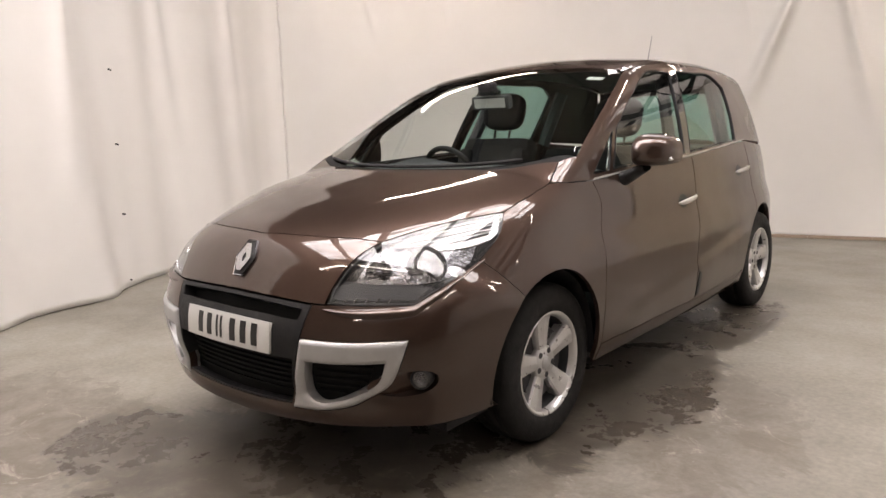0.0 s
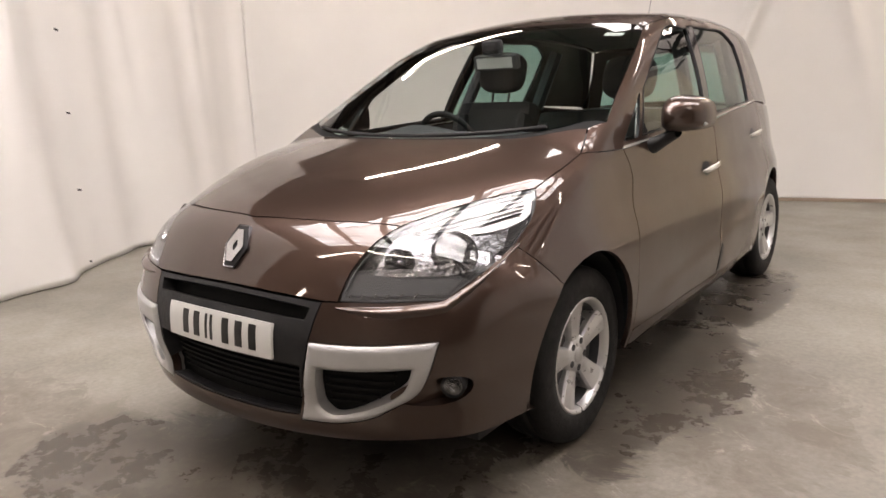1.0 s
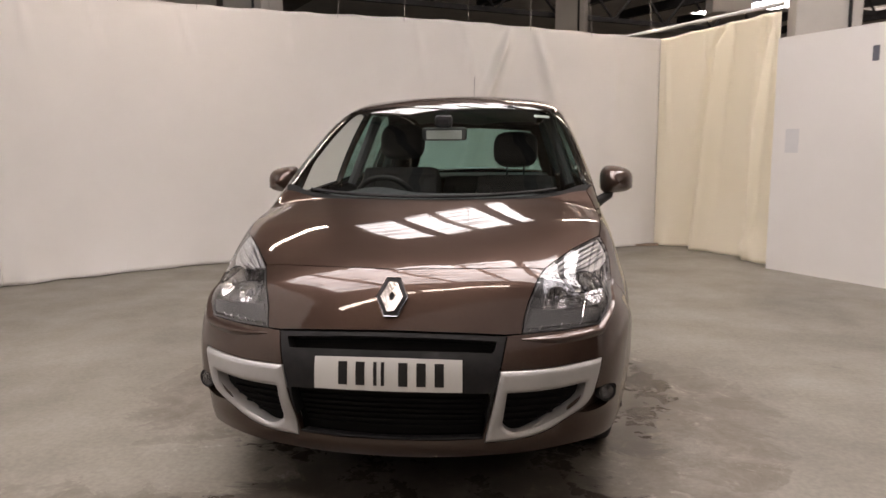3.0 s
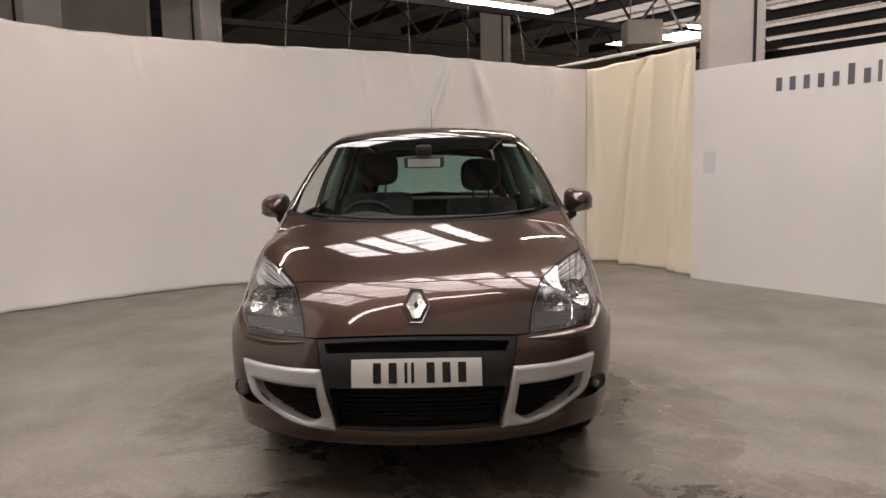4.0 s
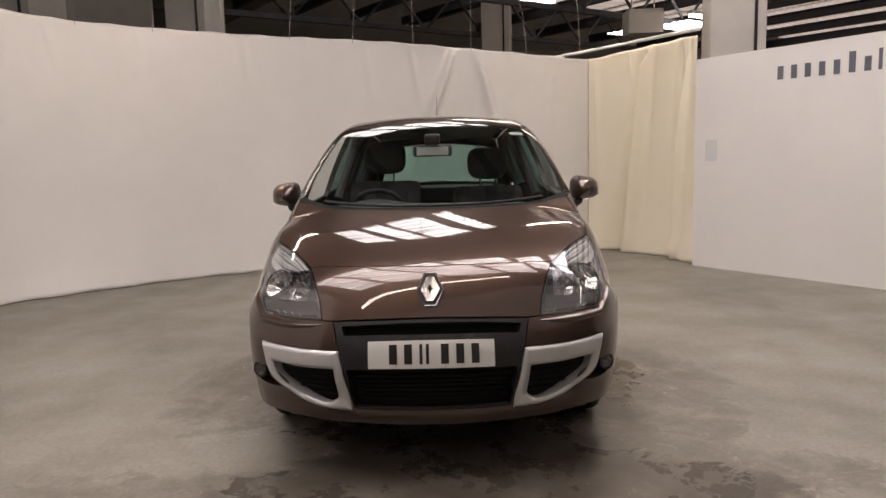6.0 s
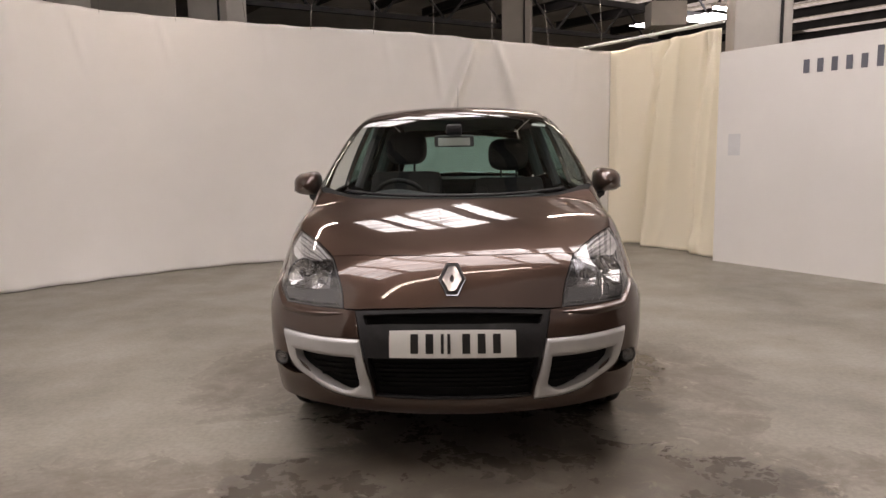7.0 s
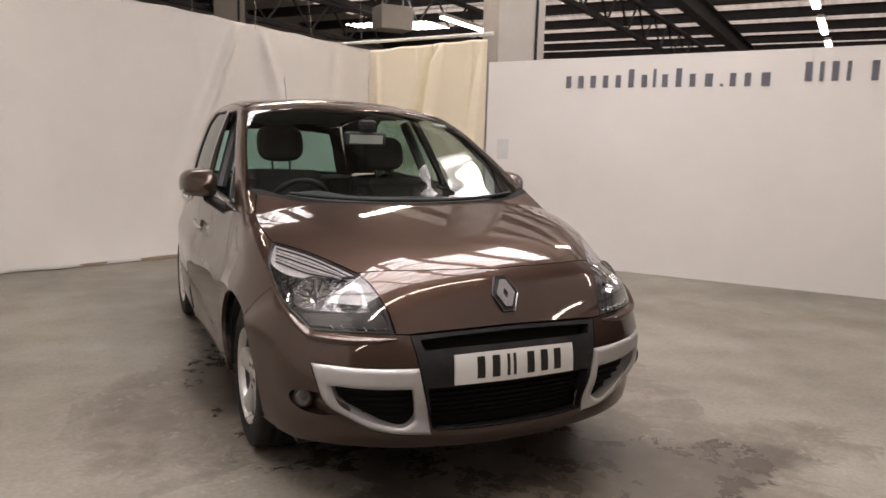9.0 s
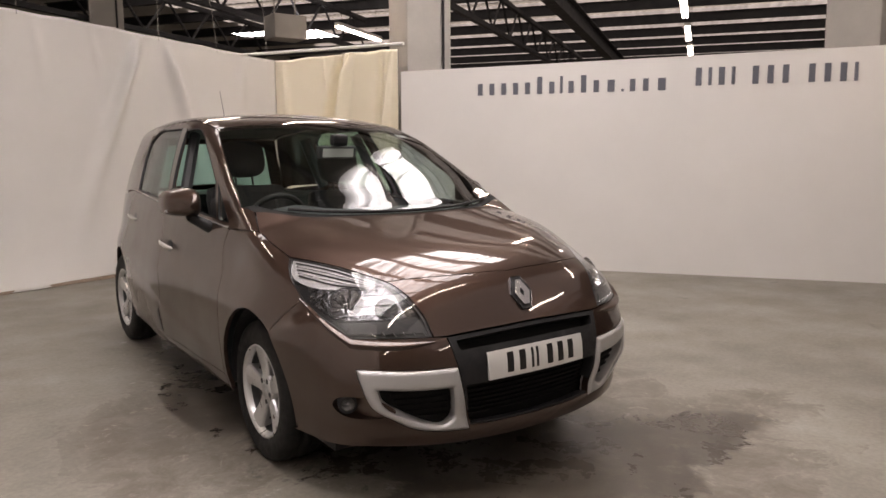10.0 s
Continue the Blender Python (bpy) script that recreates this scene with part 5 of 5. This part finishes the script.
# door mirrors
def door_mirror(s, door):
    m = new("door_mirror")
    m.parent = door
    bm = bmesh.new()
    n, k = 28, 16
    rows = []
    for i in range(k + 1):
        v = i / k
        y = -.085 + .195 * v
        e = max(1 - (1 - min(v / .8, 1)) ** 2.4, .0) ** .5
        row = []
        for j in range(n):
            a = 2 * math.pi * j / n
            c, sn = math.cos(a), math.sin(a)
            c, sn = math.copysign(abs(c) ** .62, c), math.copysign(abs(sn) ** (.72 if sn > 0 else .5), sn)
            hh = .082 * (1 - .16 * c) if sn > 0 else .064 * (1 - .12 * c)
            row.append(bm.verts.new((s * (.092 * c * e * (1 - .04 * v) + .005), y + .03 * c, (hh * sn) * e)))
        rows.append(row)
    for p, q2 in zip(rows, rows[1:]):
        for j in range(n):
            bm.faces.new((p[j], p[(j + 1) % n], q2[(j + 1) % n], q2[j]))
    bmesh.ops.remove_doubles(bm, verts=bm.verts, dist=1e-5)
    bmesh.ops.recalc_face_normals(bm, faces=bm.faces)
    part("mirror_housing", bm, PAINT, m, smooth=True)
    bm = bmesh.new()
    ring_v = [bm.verts.new((s * (.066 * math.copysign(abs(math.cos(a)) ** .62, math.cos(a)) + .005), .102 + .022 * math.cos(a), .048 * math.copysign(abs(math.sin(a)) ** .6, math.sin(a)))) for a in np.linspace(0, 2 * math.pi, 28, endpoint=False)]
    bm.faces.new(ring_v)
    part("mirror_glass", bm, CHROME, m)
    bm = bmesh.new()
    vs = box(bm, (s * .080, .045, -.030), (.016, .06, .016), bevel=.006)
    part("indicator", bm, BULB, m, smooth=True)
    bm = bmesh.new()
    prof = [((-.02, .01, -.055), .05, .032), ((-.06, .0, -.085), .042, .03), ((-.105, -.03, -.115), .055, .036), ((-.135, -.05, -.125), .07, .045)]
    rows = []
    for c, ry, rz in prof:
        rows.append([bm.verts.new((s * c[0], c[1] + ry * math.cos(a), c[2] + rz * math.sin(a))) for a in np.linspace(0, 2 * math.pi, 14, endpoint=False)])
    for p, q2 in zip(rows, rows[1:]):
        for j in range(14):
            bm.faces.new((p[j], p[(j + 1) % 14], q2[(j + 1) % 14], q2[j]))
    bmesh.ops.recalc_face_normals(bm, faces=bm.faces)
    part("mirror_foot", bm, BLACK, m, smooth=True)
    m.matrix_basis = pose(s * .936, 1.66, 1.142)


for s, d in zip((1, -1), door1):
    door_mirror(s, d)

# wipers and aerial
for x0, x1 in ((.60, -.04), (.02, -.60)):
    xs = np.linspace(x0, x1, 13)
    pts = meet(np.stack([xs, .979 + .105 * (xs / .5) ** 2, np.full(13, 2.4)], 1), np.tile((0, 0, -1.0), (13, 1)))
    bm = bmesh.new()
    sweep(bm, pts + (0, 0, .010), .008, 8)
    part("wiper", bm, BLACK, car)
bm = bmesh.new()
rod(bm, (-.005, 3.62, 1.608), (-.005, 3.64, 1.645), .016, 12, .008)
rod(bm, (-.005, 3.64, 1.64), (-.005, 3.74, 1.89), .0026, 6, .0016)
part("aerial", bm, BLACK, car)

# cabin: dashboard, wheel, seats, mirror, lining
bm = bmesh.new()
rows = []
for y, z, hw in ((1.0, 1.045, .60), (1.15, 1.07, .68), (1.35, 1.082, .72), (1.55, 1.085, .74), (1.68, 1.065, .745), (1.74, 1.02, .745), (1.72, .9, .745), (1.7, .55, .74)):
    rows.append([bm.verts.new((hw * t, y + .03 * t * t, z - .02 * t ** 4 + (.035 * math.exp(-((t + .5) / .22) ** 2) if 1.4 < y < 1.73 else 0))) for t in np.linspace(-1, 1, 33)])
for p, q2 in zip(rows, rows[1:]):
    for j in range(32):
        bm.faces.new((p[j], p[j + 1], q2[j + 1], q2[j]))
bmesh.ops.recalc_face_normals(bm, faces=bm.faces)
part("dashboard", bm, DASH, car, "dark grey grained plastic", smooth=True)
stw = new("steering_wheel")
stw.parent = car
bm = bmesh.new()
lathe(bm, [(.016 * math.cos(a), .178 + .016 * math.sin(a)) for a in np.linspace(0, 2 * math.pi, 12, endpoint=False)], 48, "y", close=True)
part("wheel_rim", bm, BLACK, stw, smooth=True)
bm = bmesh.new()
for a in (90 + 95, 90 - 95, 270):
    rod(bm, (0, -.01, 0), (.172 * math.cos(radians(a)), .0, .172 * math.sin(radians(a))), .018, 8)
lathe(bm, [(-.05, .001), (-.04, .05), (.02, .07), (.06, .05)], 20, "y")
part("wheel_spokes", bm, BLACK, stw, smooth=True)
stw.matrix_basis = pose(-.37, 1.83, 1.0, 25, 0, 0)


def cushion(bm, c, s, m=None, r=.05):
    box(bm, c, s, m, bevel=r)


def blob(bm, c, r, m, e=.62):
    """A rounded block, as a padded headrest."""
    f_ = lambda w: math.copysign(abs(w) ** e, w)
    rows = []
    for i in range(1, 14):
        a = math.pi * i / 14 - math.pi / 2
        rows.append([bm.verts.new(m @ Vector((c[0] + r[0] * f_(math.cos(a)) * f_(math.cos(b)), c[1] + r[1] * f_(math.cos(a)) * f_(math.sin(b)), c[2] + r[2] * f_(math.sin(a))))) for b in np.linspace(0, 2 * math.pi, 24, endpoint=False)])
    for p, q2 in zip(rows, rows[1:]):
        for j in range(24):
            bm.faces.new((p[j], p[(j + 1) % 24], q2[(j + 1) % 24], q2[j]))
    bm.faces.new(rows[0][::-1])
    bm.faces.new(rows[-1])
    bmesh.ops.recalc_face_normals(bm, faces=bm.faces)


def seat(x, y, wid, name, rest=True, top=1.19):
    st = new(name)
    st.parent = car
    bm = bmesh.new()
    cushion(bm, (0, 0, .52), (wid, .5, .18))
    part("seat_base", bm, FABRIC, st)
    bm = bmesh.new()
    m = Matrix.Translation((0, .24, .55)) @ pose(0, 0, 0, -17, 0, 0)
    cushion(bm, (0, 0, .31), (wid, .14, .64), m, .06)
    cushion(bm, (-wid / 2 + .05, -.05, .3), (.1, .12, .5), m, .045)
    cushion(bm, (wid / 2 - .05, -.05, .3), (.1, .12, .5), m, .045)
    part("backrest", bm, FABRIC, st)
    if rest:
        bm = bmesh.new()
        blob(bm, (0, -.01, .80), (.145, .06, .115), m)
        part("headrest", bm, FABRIC, st, smooth=True)
        for s in (-.055, .055):
            bm = bmesh.new()
            rod(bm, m @ Vector((s, 0, .60)), m @ Vector((s, 0, .75)), .007, 8)
            part("headrest_post", bm, BLACK, st)
    st.location = (x, y, 0)
    return st


seat(-.36, 1.90, .50, "driver_seat").location.z = .045
seat(.37, 2.0, .50, "passenger_seat").location.z = -.01
for x in (-.45, 0, .45):
    o = seat(x, 2.95, .43, "rear_seat", False)
    o.location.z = -.06
rvm = new("rear_view_mirror")
rvm.parent = car
bm = bmesh.new()
box(bm, (0, 0, 0), (.25, .045, .075), bevel=.018)
part("mirror_shell", bm, DASH, rvm)
bm = bmesh.new()
box(bm, (0, -.024, -.0), (.20, .004, .05), bevel=.0015)
part("mirror_back_plate", bm, LAMPWHITE, rvm)
bm = bmesh.new()
box(bm, (0, -.02, .075), (.10, .06, .07), bevel=.022)
part("sensor_housing", bm, BLACK, rvm)
rvm.matrix_basis = pose(-.01, 1.75, 1.405, 12, 0, 0)
# headliner, inner pillars, door cards, parcel shelf
lin_half = ring(line((0, 2.0, 1.5), (.53, 2.12, 1.5)), line((.53, 2.12, 1.5), (.53, 3.2, 1.5), (.5, 3.9, 1.5)), line((.5, 3.9, 1.5), (0, 4.0, 1.5)))
patch("headliner", Flat((0, 0, -1)), both(lin_half), TRIMGREY, h=.08, gap=0, rim=0, f=inner(.035), parent=car)
dc = ring(line((.8, 1.4, 1.04), (.8, 3.3, 1.11)), line((.8, 3.3, 1.11), (.8, 3.3, .45)), line((.8, 3.3, .45), (.8, 1.4, .45)), line((.8, 1.4, .45), (.8, 1.4, 1.04)))
patch("door_card", SD, dc, DASH, h=.08, gap=0, rim=0, f=inner(.06), parent=car, mirror=True)
for s in (1, -1):
    bm = bmesh.new()
    rod(bm, (s * .72, 2.42, 1.08), (s * .575, 2.58, 1.52), .035, 8)
    part("inner_pillar", bm, DASH, car)
    bm = bmesh.new()
    rod(bm, (s * .68, 3.32, 1.12), (s * .56, 3.4, 1.5), .045, 8)
    part("inner_pillar", bm, DASH, car)
bm = bmesh.new()
box(bm, (0, 3.75, 1.08), (1.2, .75, .02), bevel=.006)
part("parcel_shelf", bm, DASH, car)
# small label inside the screen
lb = meet(np.array([[.49, 1.905, 2.2], [.575, 1.915, 2.2], [.575, 1.875, 2.2], [.49, 1.865, 2.2]]), np.tile((0, 0, -1.0), (4, 1)), inner(.012))
part_me = mesh_ob("screen_label", [*lb, *(lb - np.array((0, -.001, .002)))], [(0, 1, 2, 3), (4, 7, 6, 5), (0, 4, 5, 1), (1, 5, 6, 2), (2, 6, 7, 3), (3, 7, 4, 0)], WHITEPLATE)
part_me.parent = car

# ---------------------------------------------------------------- lettering on the white wall, as plain bars
wd = (WB - WA).normalized()
face = Vector((-wd.y, wd.x)) * -1
bm = bmesh.new()
box(bm, (*(WA + wd * .225 + face * .0025), 1.345), (.15, .003, .24), Matrix.Identity(4))
for v in bm.verts:
    v.co = Matrix.Translation((*(WA + wd * .225 + face * .0025), 1.345)) @ Euler((0, 0, math.atan2(wd.y, wd.x))).to_matrix().to_4x4() @ (v.co - Vector((*(WA + wd * .225 + face * .0025), 1.345)))
tagged(part("paper_notice", bm, PAPER), "pale sheet of paper fixed to the white wall", "notice")


def sign(name, label, s0, s1, z0, z1, shapes):
    """A row of bars on the wall between s0 and s1 metres from its end; shapes: (width, low, high) in x-heights."""
    ob = thing(name, label, "lettering", "wall lettering", at=(*(WA + wd * s0), 0))
    total = sum(w for w, *_ in shapes)
    s = 0.0
    for w, lo, hi in shapes:
        w *= (s1 - s0) / total
        if hi:
            bm = bmesh.new()
            m = Matrix.Translation((*(wd * (s + w / 2) + face * .003), z0 + (z1 - z0) * (lo + hi) / 2)) @ Euler((0, 0, math.atan2(wd.y, wd.x))).to_matrix().to_4x4()
            box(bm, (0, 0, 0), (w * .42, .006, (z1 - z0) * (hi - lo)), m)
            part("letter_bar", bm, GREYLETTER, ob)
        s += w
    return ob


ga, gb, gs, gd = (1, 0, 1), (1, 0, 1.45), (.7, 0, 0), (.5, 0, .22)
sign("wall_sign", "row of dark grey bars on the white wall", .95, 3.21, 2.06, 2.195, [ga, ga, ga, ga, ga, gb, ga, (.55, 0, 1.45), ga, gb, ga, (1.3, 0, 1), gd, ga, ga, (1.4, 0, 1)])
gn, g1 = (1, 0, 1), (.6, 0, 1)
sign("wall_number", "row of dark grey bars on the white wall", 3.42, 5.07, 2.10, 2.29, [gn, g1, gn, g1, gs, gn, gn, gn, gs, gn, gn, gn, g1])
